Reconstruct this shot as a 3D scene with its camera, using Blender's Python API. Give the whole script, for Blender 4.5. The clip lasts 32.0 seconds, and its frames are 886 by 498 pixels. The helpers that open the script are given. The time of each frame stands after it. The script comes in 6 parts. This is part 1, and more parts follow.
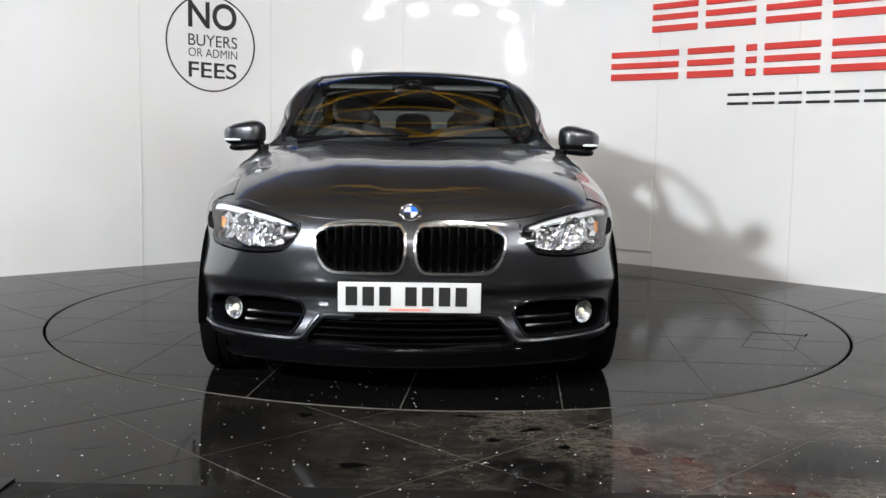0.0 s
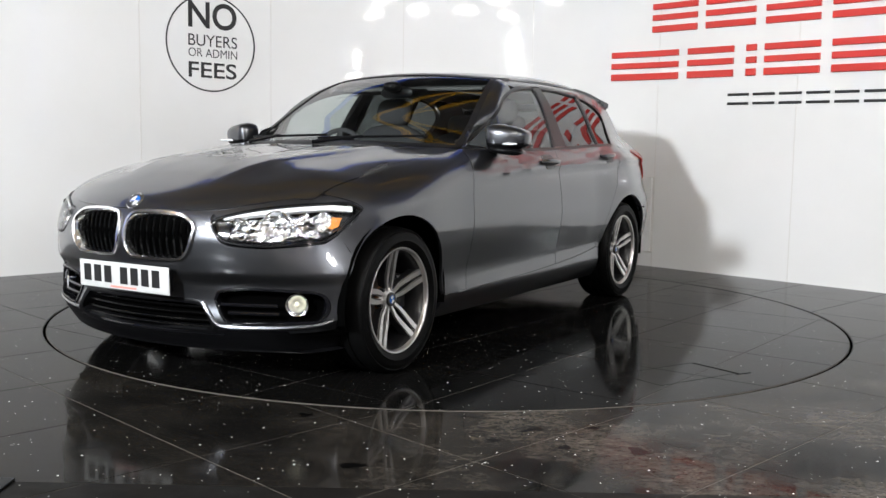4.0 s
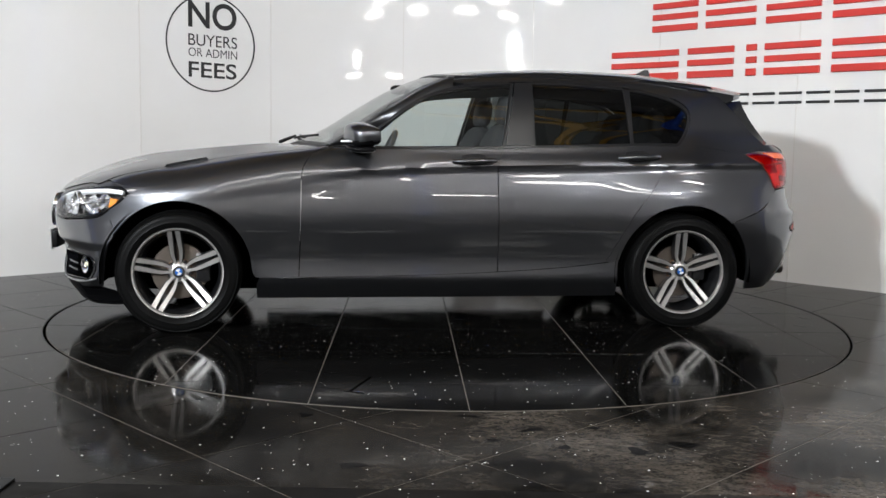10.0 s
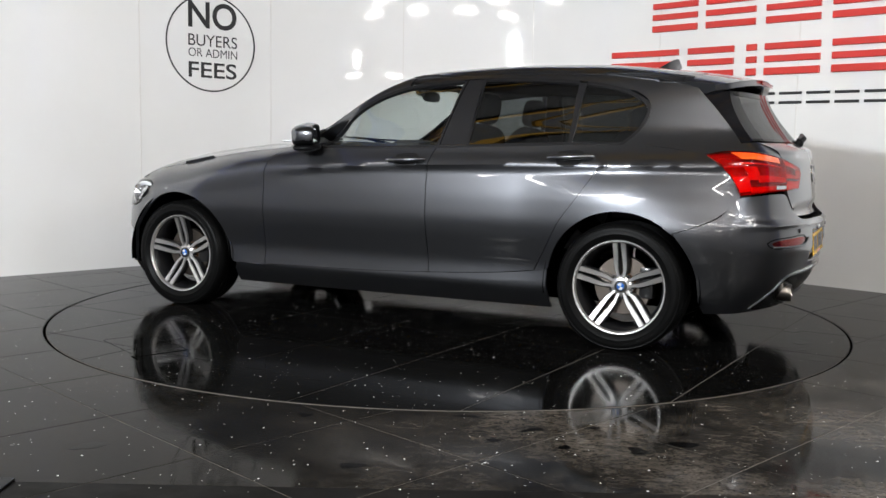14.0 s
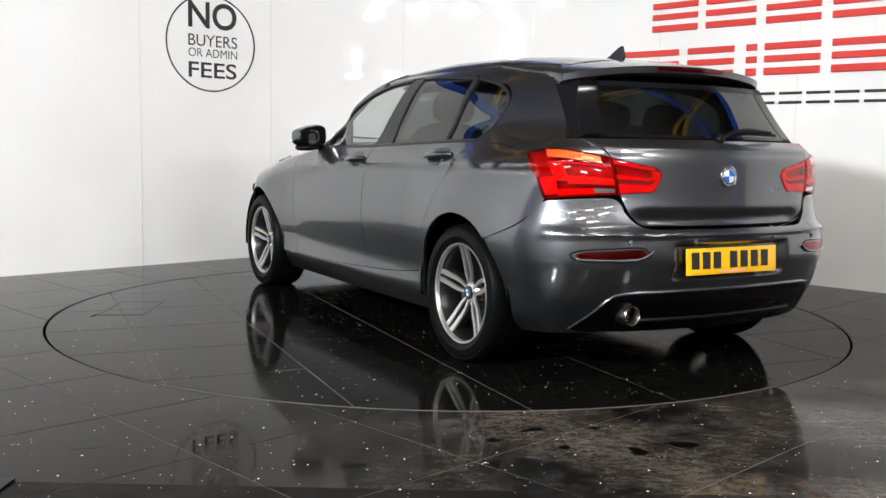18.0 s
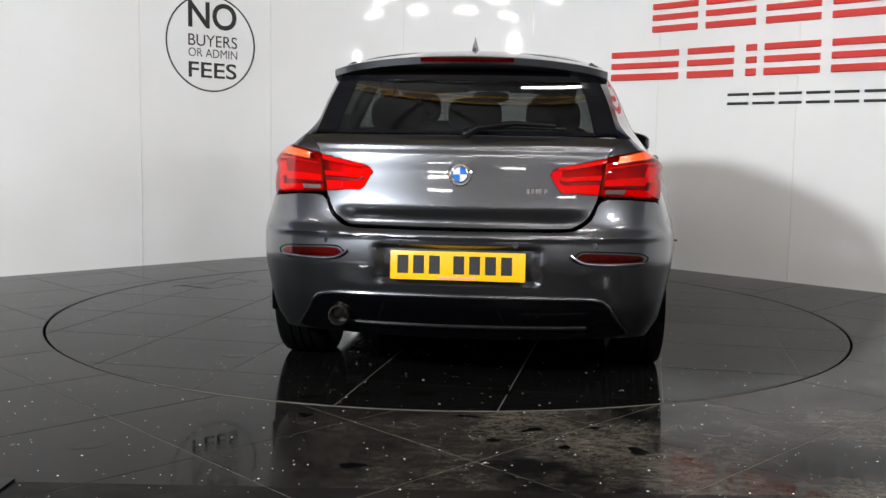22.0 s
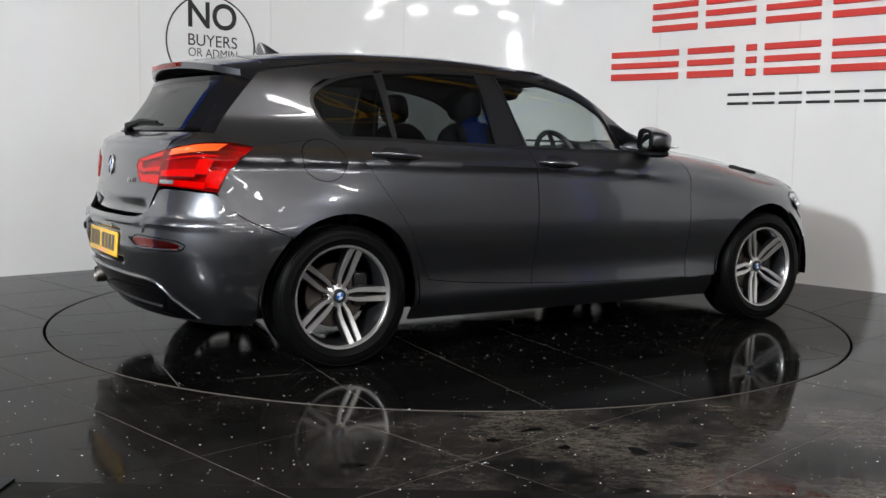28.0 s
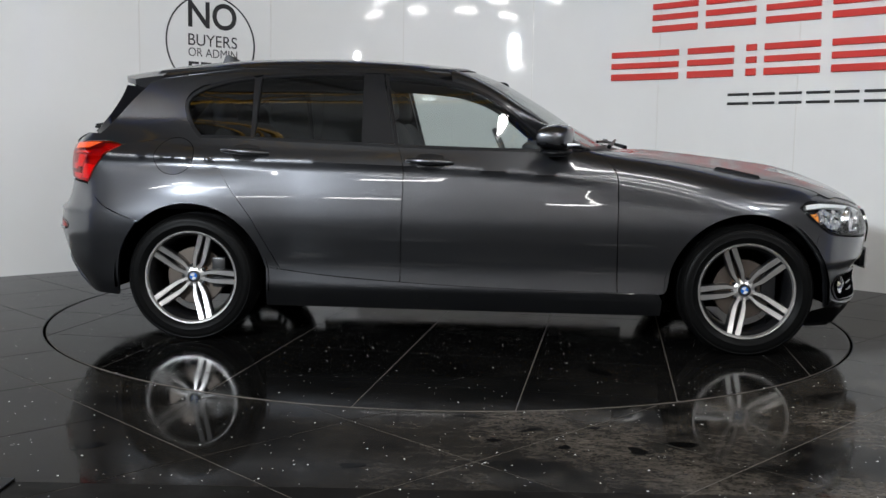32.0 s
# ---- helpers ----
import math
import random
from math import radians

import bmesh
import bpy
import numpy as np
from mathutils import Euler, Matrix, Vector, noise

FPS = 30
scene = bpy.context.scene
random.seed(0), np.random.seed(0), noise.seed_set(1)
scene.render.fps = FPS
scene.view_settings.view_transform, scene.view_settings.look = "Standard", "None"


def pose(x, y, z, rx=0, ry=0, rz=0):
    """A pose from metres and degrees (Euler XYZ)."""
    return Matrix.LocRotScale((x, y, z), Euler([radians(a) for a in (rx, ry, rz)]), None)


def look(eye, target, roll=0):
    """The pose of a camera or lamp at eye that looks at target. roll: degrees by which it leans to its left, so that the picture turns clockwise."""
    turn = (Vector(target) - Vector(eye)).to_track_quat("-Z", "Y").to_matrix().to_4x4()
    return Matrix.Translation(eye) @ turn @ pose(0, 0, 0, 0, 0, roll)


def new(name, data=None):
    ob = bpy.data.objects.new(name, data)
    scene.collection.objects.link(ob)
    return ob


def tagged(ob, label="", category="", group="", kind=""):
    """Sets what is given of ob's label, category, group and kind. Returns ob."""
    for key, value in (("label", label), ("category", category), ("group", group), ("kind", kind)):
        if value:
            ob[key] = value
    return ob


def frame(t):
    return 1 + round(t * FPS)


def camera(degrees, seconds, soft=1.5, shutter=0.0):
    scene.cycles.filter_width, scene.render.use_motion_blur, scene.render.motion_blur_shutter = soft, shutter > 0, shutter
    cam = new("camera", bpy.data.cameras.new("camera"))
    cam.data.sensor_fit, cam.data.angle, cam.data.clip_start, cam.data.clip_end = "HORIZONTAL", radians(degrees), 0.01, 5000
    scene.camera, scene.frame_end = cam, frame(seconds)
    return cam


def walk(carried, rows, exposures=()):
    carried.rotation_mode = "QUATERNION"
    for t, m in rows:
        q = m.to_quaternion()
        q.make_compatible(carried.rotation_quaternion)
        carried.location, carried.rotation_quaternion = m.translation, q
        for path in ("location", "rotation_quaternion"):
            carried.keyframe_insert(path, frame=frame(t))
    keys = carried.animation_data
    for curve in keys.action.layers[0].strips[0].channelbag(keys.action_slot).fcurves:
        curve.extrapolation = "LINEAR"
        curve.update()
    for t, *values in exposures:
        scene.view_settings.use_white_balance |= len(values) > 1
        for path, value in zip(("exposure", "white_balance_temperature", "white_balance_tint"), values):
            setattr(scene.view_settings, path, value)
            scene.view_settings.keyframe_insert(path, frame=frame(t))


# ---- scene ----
cam = camera(48.73, 32.0, soft=1.5)
EYE = (0.0, -5.762, 0.9706)
STILL = look(EYE, (-0.0558, 4.1836, -0.0676), 0.966)
walk(cam, [(0, STILL), (32.0, STILL)], exposures=[(0, 0.21, 6420, 10), (1, 0.30, 6420, 10), (3, 0.25, 6420, 10), (6, 0.36, 6420, 10), (9, 0.08, 6420, 10), (13, 0.09, 6450, 10), (17, 0.40, 6500, 10), (19, 0.38, 6500, 10), (21, 0.10, 6470, 10), (25, 0.02, 6420, 10), (28, -0.10, 6400, 10), (31, -0.30, 6250, 9), (32, -0.30, 6250, 9)])

# ---- light ----
world = bpy.data.worlds.new("hall")
scene.world = world
world.use_nodes = True
world.node_tree.nodes["Background"].inputs["Color"].default_value = (0.9, 0.95, 1.0, 1)
world.node_tree.nodes["Background"].inputs["Strength"].default_value = 0.02


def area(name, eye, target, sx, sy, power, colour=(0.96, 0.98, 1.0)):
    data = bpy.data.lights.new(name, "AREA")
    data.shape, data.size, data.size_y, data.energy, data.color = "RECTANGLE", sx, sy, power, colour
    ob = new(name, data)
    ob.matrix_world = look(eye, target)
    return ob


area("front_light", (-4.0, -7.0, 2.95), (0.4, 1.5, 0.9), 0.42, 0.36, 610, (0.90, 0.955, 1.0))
area("side_light", (3.5, -4.9, 2.5), (-0.8, 2.0, 1.2), 0.3, 0.25, 50)


# ---- materials ----
def material(name, colour, rough=0.5, metal=0.0, **extra):
    m = bpy.data.materials.new(name)
    m.use_nodes = True
    b = m.node_tree.nodes["Principled BSDF"]
    b.inputs["Base Color"].default_value = (*colour, 1)
    b.inputs["Roughness"].default_value = rough
    b.inputs["Metallic"].default_value = metal
    for key, value in extra.items():
        b.inputs[key.replace("_", " ")].default_value = value
    return m


def nodes_of(m):
    return m.node_tree.nodes, m.node_tree.links, m.node_tree.nodes["Principled BSDF"]


def mottle(m, scale, low, high, what="Base Color", detail=5, stretch=(1, 1, 1), place="Object"):
    """Noise between two values on one input."""
    n, l, b = nodes_of(m)
    c, mp, t, r = n.new("ShaderNodeTexCoord"), n.new("ShaderNodeMapping"), n.new("ShaderNodeTexNoise"), n.new("ShaderNodeValToRGB")
    mp.inputs["Scale"].default_value = stretch
    t.inputs["Scale"].default_value, t.inputs["Detail"].default_value = scale, detail
    r.color_ramp.elements[0].position, r.color_ramp.elements[1].position = 0.35, 0.68
    low = (low,) * 3 if isinstance(low, float) else low
    high = (high,) * 3 if isinstance(high, float) else high
    r.color_ramp.elements[0].color, r.color_ramp.elements[1].color = (*low, 1), (*high, 1)
    l.new(c.outputs[place], mp.inputs[0]); l.new(mp.outputs[0], t.inputs["Vector"])
    l.new(t.outputs["Fac"], r.inputs[0]); l.new(r.outputs[0], b.inputs[what])
    return r


def bump(m, scale, strength, distance=0.002, detail=4):
    n, l, b = nodes_of(m)
    c, t, bp = n.new("ShaderNodeTexCoord"), n.new("ShaderNodeTexNoise"), n.new("ShaderNodeBump")
    t.inputs["Scale"].default_value, t.inputs["Detail"].default_value = scale, detail
    bp.inputs["Strength"].default_value, bp.inputs["Distance"].default_value = strength, distance
    l.new(c.outputs["Object"], t.inputs["Vector"]); l.new(t.outputs["Fac"], bp.inputs["Height"]); l.new(bp.outputs[0], b.inputs["Normal"])


M_WALL = material("white_gloss_panel", (0.82, 0.81, 0.79), 0.12)
M_TILE = material("dark_floor_tile", (0.045, 0.043, 0.042), 0.16)
M_GROUT = material("floor_joint", (0.10, 0.088, 0.074), 0.6)
M_PAINT = material("grey_metallic_paint", (0.086, 0.088, 0.095), 0.32, 0.94, Coat_Weight=1.0, Coat_Roughness=0.03)
M_BLACK = material("black_plastic", (0.0035, 0.0035, 0.004), 0.36, Specular_IOR_Level=0.12)
M_RUBBER = material("tyre_rubber", (0.003, 0.003, 0.003), 0.42, Specular_IOR_Level=0.06)
M_ALLOY = material("machined_alloy", (0.60, 0.585, 0.57), 0.30, 0.9)
M_CHROME = material("chrome", (0.85, 0.86, 0.88), 0.07, 1.0)
M_RED = material("red_letter", (0.62, 0.035, 0.025), 0.3)
M_INK = material("black_letter", (0.015, 0.015, 0.015), 0.35)
M_TRIM = material("black_trim", (0.010, 0.010, 0.011), 0.3, Specular_IOR_Level=0.35)
M_GLOSSBLACK = material("gloss_black", (0.005, 0.005, 0.006), 0.10, Specular_IOR_Level=0.2)
M_DEEP = material("deep_black", (0.0012, 0.0012, 0.0012), 0.7, Specular_IOR_Level=0.0)
M_DIFFUSER = material("diffuser_black", (0.0015, 0.0015, 0.002), 0.06, Specular_IOR_Level=0.3)
M_SLAT = material("black_slat", (0.0015, 0.0015, 0.0015), 0.25, Specular_IOR_Level=0.06)
M_SURROUND = material("grille_chrome", (0.95, 0.95, 0.96), 0.16, 1.0)
M_CUPSHADE = material("handle_recess_shade", (0.008, 0.008, 0.009), 0.3, 0.0, Coat_Weight=0.3)
M_CHROMEDULL = material("silvered_plastic", (0.62, 0.62, 0.63), 0.30, 1.0)
M_MIRROR = material("mirror_glass", (0.9, 0.9, 0.9), 0.02, 1.0)
M_LAMPWHITE = material("white_lamp_plastic", (0.82, 0.83, 0.85), 0.18)
M_STRIP = material("lamp_strip", (0.80, 0.81, 0.82), 0.3)
M_TUBE = material("lit_tube", (0.9, 0.9, 0.88), 0.4, Emission_Color=(1.0, 0.97, 0.92, 1), Emission_Strength=38.0)
M_BULB = material("lamp_bulb", (0.9, 0.82, 0.62), 0.1)
M_AMBER = material("amber_plastic", (0.80, 0.28, 0.05), 0.25)
M_REDBASE = material("red_lamp_base", (0.42, 0.06, 0.04), 0.25, 0.35)
M_REDGLOW = material("red_light_guide", (0.68, 0.07, 0.04), 0.2)
M_AMBERLENS = material("amber_lens", (0.80, 0.09, 0.012), 0.12, Coat_Weight=1.0, Coat_Roughness=0.02)
M_DARKRED = material("dark_red_plastic", (0.10, 0.006, 0.006), 0.15)
bump(M_AMBERLENS, 55.0, 0.9, 0.006, 1)
M_BADGEBLUE = material("badge_blue", (0.02, 0.12, 0.45), 0.15)
M_WHITEPLATE = material("white_plate", (0.52, 0.52, 0.51), 0.3)
M_YELLOW = material("yellow_plate", (0.72, 0.40, 0.008), 0.25)
M_REDBAR = material("faded_red", (0.75, 0.25, 0.2), 0.4)
M_STEEL = material("tailpipe_steel", (0.25, 0.23, 0.21), 0.3, 1.0)
M_DISC = material("brake_disc", (0.13, 0.11, 0.095), 0.4, 1.0)
M_CALIPER = material("rusty_hub", (0.20, 0.10, 0.05), 0.6, 0.6)
M_SEAT = material("black_seat_cloth", (0.035, 0.035, 0.037), 0.85)
M_DASH = material("dark_dashboard", (0.05, 0.05, 0.052), 0.6)
M_LINING = material("dim_headlining", (0.10, 0.10, 0.098), 0.9)


def glass(name, tint, gloss_low, gloss_high):
    """A thin pane: sees through, tinted, and mirrors more at a flat angle."""
    m = bpy.data.materials.new(name)
    m.use_nodes = True
    n, l = m.node_tree.nodes, m.node_tree.links
    n.remove(n["Principled BSDF"])
    t, g, f, r, mix = n.new("ShaderNodeBsdfTransparent"), n.new("ShaderNodeBsdfGlossy"), n.new("ShaderNodeLayerWeight"), n.new("ShaderNodeMapRange"), n.new("ShaderNodeMixShader")
    power = n.new("ShaderNodeMath")
    t.inputs[0].default_value = (*tint, 1)
    g.inputs["Roughness"].default_value = 0.01
    f.inputs["Blend"].default_value = 0.5
    power.operation, power.inputs[1].default_value = "POWER", 4.2
    r.inputs["To Min"].default_value, r.inputs["To Max"].default_value = gloss_low, gloss_high
    l.new(f.outputs["Facing"], power.inputs[0]); l.new(power.outputs[0], r.inputs["Value"]); l.new(r.outputs[0], mix.inputs[0])
    l.new(t.outputs[0], mix.inputs[1]); l.new(g.outputs[0], mix.inputs[2])
    l.new(mix.outputs[0], n["Material Output"].inputs["Surface"])
    return m


M_GLASS = glass("clear_glass", (0.80, 0.85, 0.835), 0.12, 1.0)
M_TINT = glass("privacy_glass", (0.10, 0.11, 0.11), 0.09, 1.0)
M_REARGLASS = glass("rear_glass", (0.12, 0.13, 0.13), 0.12, 0.6)
M_REDLENS = glass("red_lens", (0.92, 0.075, 0.05), 0.05, 0.9)
M_LENS = glass("lamp_lens", (0.92, 0.93, 0.94), 0.04, 0.8)
M_RIMDARK = material("dark_rim_paint", (0.010, 0.010, 0.011), 0.3, 0.3, Coat_Weight=0.4)
M_JOINT = material("white_joint", (0.70, 0.68, 0.65), 0.35)
M_EDGE = material("worn_metal_edge", (0.02, 0.02, 0.02), 0.4, 0.4)
M_TILEDULL = material("dull_floor_tile", (0.040, 0.038, 0.037), 0.42)
M_HALL = material("hall_wall", (0.24, 0.225, 0.21), 0.8)
M_CEIL = material("hall_ceiling", (0.15, 0.145, 0.14), 0.8)
M_YELLOWSTEEL = material("yellow_steel", (0.75, 0.40, 0.03), 0.45)
M_BLUESTEEL = material("blue_steel", (0.02, 0.09, 0.55), 0.45)


def flecks(m, scale, size, share, colour):
    """Fine bright specks in a stone."""
    n, l, b = nodes_of(m)
    c, v, lt, gt, mul, mix = n.new("ShaderNodeTexCoord"), n.new("ShaderNodeTexVoronoi"), n.new("ShaderNodeMath"), n.new("ShaderNodeMath"), n.new("ShaderNodeMath"), n.new("ShaderNodeMix")
    sep = n.new("ShaderNodeSeparateColor")
    v.voronoi_dimensions = "2D"
    v.inputs["Scale"].default_value = scale
    lt.operation, lt.inputs[1].default_value = "LESS_THAN", size
    gt.operation, gt.inputs[1].default_value = "GREATER_THAN", 1 - share
    mul.operation = "MULTIPLY"
    mix.data_type = "RGBA"
    l.new(c.outputs["Object"], v.inputs["Vector"]); l.new(v.outputs["Distance"], lt.inputs[0])
    l.new(v.outputs["Color"], sep.inputs[0]); l.new(sep.outputs[0], gt.inputs[0])
    l.new(lt.outputs[0], mul.inputs[0]); l.new(gt.outputs[0], mul.inputs[1]); l.new(mul.outputs[0], mix.inputs[0])
    old = b.inputs["Base Color"].links
    if old:
        l.new(old[0].from_socket, mix.inputs[6])
    else:
        mix.inputs[6].default_value = b.inputs["Base Color"].default_value
    mix.inputs[7].default_value = (*colour, 1)
    l.new(mix.outputs[2], b.inputs["Base Color"])


M_TILEOUT = material("dusty_floor_tile", (0.02, 0.02, 0.02), 0.16)


def stone(m, clean, dust, amount, rough_low, rough_high):
    """Polished dark stone: cloudy grain, patches of pale dust with fine streaks, smears in its gloss."""
    n, l, b = nodes_of(m)
    b.inputs["IOR"].default_value = 1.115
    c = n.new("ShaderNodeTexCoord")

    def cloud(scale, detail, low, high, rough=0.55, stretch=(1, 1, 1), turn=0.0):
        mp, t, r = n.new("ShaderNodeMapping"), n.new("ShaderNodeTexNoise"), n.new("ShaderNodeMapRange")
        mp.inputs["Scale"].default_value, mp.inputs["Rotation"].default_value = stretch, (0, 0, turn)
        t.inputs["Scale"].default_value, t.inputs["Detail"].default_value, t.inputs["Roughness"].default_value = scale, detail, rough
        r.inputs["From Min"].default_value, r.inputs["From Max"].default_value = low, high
        l.new(c.outputs["Object"], mp.inputs[0]); l.new(mp.outputs[0], t.inputs["Vector"]); l.new(t.outputs["Fac"], r.inputs["Value"])
        return r.outputs[0]

    def times(a, b_):
        m_ = n.new("ShaderNodeMath")
        m_.operation = "MULTIPLY"
        l.new(a, m_.inputs[0])
        if isinstance(b_, float):
            m_.inputs[1].default_value = b_
        else:
            l.new(b_, m_.inputs[1])
        return m_.outputs[0]

    # most dust lies before the turntable; the patch also paints in brightness on the right
    mp, gr, r = n.new("ShaderNodeMapping"), n.new("ShaderNodeTexGradient"), n.new("ShaderNodeMapRange")
    mp.vector_type = "TEXTURE"
    mp.inputs["Location"].default_value, mp.inputs["Scale"].default_value = (1.30, -2.5, 0), (1.9, 1.5, 1)
    gr.gradient_type = "SPHERICAL"
    r.inputs["To Min"].default_value, r.inputs["From Max"].default_value = 0.18, 0.5
    l.new(c.outputs["Object"], mp.inputs[0]); l.new(mp.outputs[0], gr.inputs[0]); l.new(gr.outputs["Fac"], r.inputs["Value"])
    patch = times(cloud(1.7, 8, 0.40, 0.68, 0.7), r.outputs[0])
    fine = cloud(70.0, 6, 0.40, 0.72, 0.8)
    streak = cloud(17.0, 7, 0.42, 0.80, 0.75, (1, 2.0, 1), 0.7)
    mixd = n.new("ShaderNodeMath")
    mixd.operation = "ADD"
    l.new(times(fine, 0.6), mixd.inputs[0]); l.new(times(streak, 0.7), mixd.inputs[1])
    mask = times(times(patch, mixd.outputs[0]), amount)
    mix = n.new("ShaderNodeMix")
    mix.data_type = "RGBA"
    mix.inputs[6].default_value, mix.inputs[7].default_value = (*clean, 1), (*dust, 1)
    l.new(mask, mix.inputs[0]); l.new(mix.outputs[2], b.inputs["Base Color"])
    rr = n.new("ShaderNodeMapRange")
    rr.inputs["To Min"].default_value, rr.inputs["To Max"].default_value = rough_low, rough_high
    l.new(cloud(3.2, 7, 0.35, 0.70, 0.65), rr.inputs["Value"]); l.new(rr.outputs[0], b.inputs["Roughness"])


stone(M_TILE, (0.0032, 0.0031, 0.003), (0.06, 0.053, 0.046), 0.5, 0.04, 0.16)
stone(M_TILEOUT, (0.0055, 0.0051, 0.0047), (0.22, 0.187, 0.152), 0.95, 0.03, 0.15)
stone(M_TILEDULL, (0.006, 0.0055, 0.005), (0.06, 0.052, 0.044), 0.9, 0.30, 0.55)
for m_ in (M_TILE, M_TILEOUT, M_TILEDULL):
    flecks(m_, 24.0, 0.085, 0.022, (0.85, 0.85, 0.82))
    flecks(m_, 60.0, 0.12, 0.020, (0.7, 0.7, 0.68))
mottle(M_WALL, 0.8, (0.78, 0.77, 0.75), (0.83, 0.82, 0.81))
mottle(M_WALL, 1.4, 0.02, 0.055, "Roughness")
M_LAMPDARK = material("lamp_housing", (0.05, 0.05, 0.052), 0.25, 0.6)
M_LAMPCHROME = material("lamp_chrome", (0.85, 0.85, 0.86), 0.14, 1.0)
bump(M_LAMPCHROME, 70.0, 1.0, 0.004, 1)


# ---- mesh helpers ----
def link(name, bm, mat, parent=None, label="", smooth=True):
    me = bpy.data.meshes.new(name)
    bm.normal_update()
    bm.to_mesh(me)
    bm.free()
    for m in (mat if isinstance(mat, (list, tuple)) else (mat,)):
        me.materials.append(m)
    if smooth:
        me.shade_smooth()
        me.set_sharp_from_angle(angle=radians(38))
    ob = new(name, me)
    ob.parent = parent
    if label:
        ob["label"] = label
    return ob


def part(name, bm, mat, parent, label="", smooth=True):
    return link(name, bm, mat, parent, label, smooth)


def box_bm(sx, sy, sz, m=Matrix(), bevel=0.0, bm=None):
    """A box of that size about the origin, moved by m, with its edges rounded."""
    b = bmesh.new()
    bmesh.ops.create_cube(b, size=1)
    bmesh.ops.scale(b, vec=(sx, sy, sz), verts=b.verts)
    if bevel:
        bmesh.ops.bevel(b, geom=b.edges[:], offset=bevel, segments=2, affect="EDGES", profile=0.6)
    bmesh.ops.transform(b, matrix=m, verts=b.verts)
    return b if bm is None else join_bm(bm, b)


def join_bm(into, other):
    me = bpy.data.meshes.new("tmp")
    other.to_mesh(me)
    other.free()
    into.from_mesh(me)
    bpy.data.meshes.remove(me)
    return into


def grid_bm(rows, close_u=False, close_v=False, flip=False, bm=None):
    """A sheet through rows of points."""
    bm = bm or bmesh.new()
    vs = [[bm.verts.new(p) for p in r] for r in rows]
    nu, nv = len(rows), len(rows[0])
    for i in range(nu if close_u else nu - 1):
        for j in range(nv if close_v else nv - 1):
            q = [vs[i][j], vs[(i + 1) % nu][j], vs[(i + 1) % nu][(j + 1) % nv], vs[i][(j + 1) % nv]]
            try:
                bm.faces.new(q[::-1] if flip else q)
            except ValueError:
                pass
    return bm


def spin_bm(profile, n=48, axis="Y", bm=None):
    """Turns a profile of (radius, along) about an axis."""
    rows = []
    for k in range(n):
        a = 2 * math.pi * k / n
        rows.append([(r * math.cos(a), w, r * math.sin(a)) if axis == "Y" else (r * math.cos(a), r * math.sin(a), w) for r, w in profile])
    return grid_bm(rows, close_u=True, bm=bm)


# ---- the place ----
HALF = math.sqrt(0.5)
CORNER_X, CORNER_Y, ROUND = -0.075, 4.205, 2.6   # where the two walls would meet, and the radius that rounds them
WALL_H = 3.35


def wall_line(d, thick=0.0):
    """A place on the foot of the back wall: d metres along it from the middle of its rounded corner, to the right, and the way out of it."""
    cy = CORNER_Y - ROUND / HALF
    arc = ROUND * math.pi / 4
    s = 1 if d >= 0 else -1
    a = min(abs(d), arc) / ROUND
    more = max(0.0, abs(d) - arc)
    x, y = math.sin(a) * (ROUND + thick), cy + math.cos(a) * (ROUND + thick)
    return Vector((CORNER_X + s * (x + more * HALF), y - more * HALF, 0)), Vector((-s * math.sin(a), -math.cos(a), 0))


def wall_run(name, d0, d1, label):
    n = max(2, int(abs(d1 - d0) / 0.08))
    ds = [d0 + (d1 - d0) * k / n for k in range(n + 1)]
    rows = []
    for d in ds:
        p, out = wall_line(d)
        q, _ = wall_line(d, 0.12) if abs(d) < ROUND * math.pi / 4 else (p - out * 0.12, None)
        rows.append([p, p + Vector((0, 0, WALL_H)), q + Vector((0, 0, WALL_H)), q])
    bm = grid_bm(rows, close_v=True)
    bm.faces.new([v for v in bm.verts[:4]][::-1])
    bm.faces.new([v for v in bm.verts[-4:]])
    bmesh.ops.recalc_face_normals(bm, faces=bm.faces)
    return tagged(link(name, bm, M_WALL), label, "wall", kind="structure")


wall_run("wall_back", -8.6, 8.6, "glossy white panelled wall with a rounded corner")


def wall_place(d, z, out=0.0):
    """A point on the back wall, d along it and z up, standing out of it."""
    p, n = wall_line(d)
    return p + n * out + Vector((0, 0, z))


def on_wall(bm):
    """Bends a flat mesh (x along the wall, z up, -y out of it) onto the wall."""
    for v in bm.verts:
        v.co = wall_place(v.co.x, v.co.z, -v.co.y)
    bmesh.ops.recalc_face_normals(bm, faces=bm.faces)
    return bm


def wall_bar(d0, z0, d1, z1, deep=0.012, bevel=0.002, n=10):
    """A flat bar on the wall between two corners."""
    bm = bmesh.new()
    rows = []
    for k in range(n + 1):
        d = d0 + (d1 - d0) * k / n
        rows.append([(d, -0.0005, z0), (d, -deep + bevel, z0), (d, -deep, z0 + bevel), (d, -deep, z1 - bevel), (d, -deep + bevel, z1), (d, -0.0005, z1)])
    grid_bm(rows, close_v=True, bm=bm)
    bm.verts.ensure_lookup_table()
    bm.faces.new([bm.verts[i] for i in range(6)])
    bm.faces.new([bm.verts[i] for i in range(len(bm.verts) - 6, len(bm.verts))])
    return on_wall(bm)


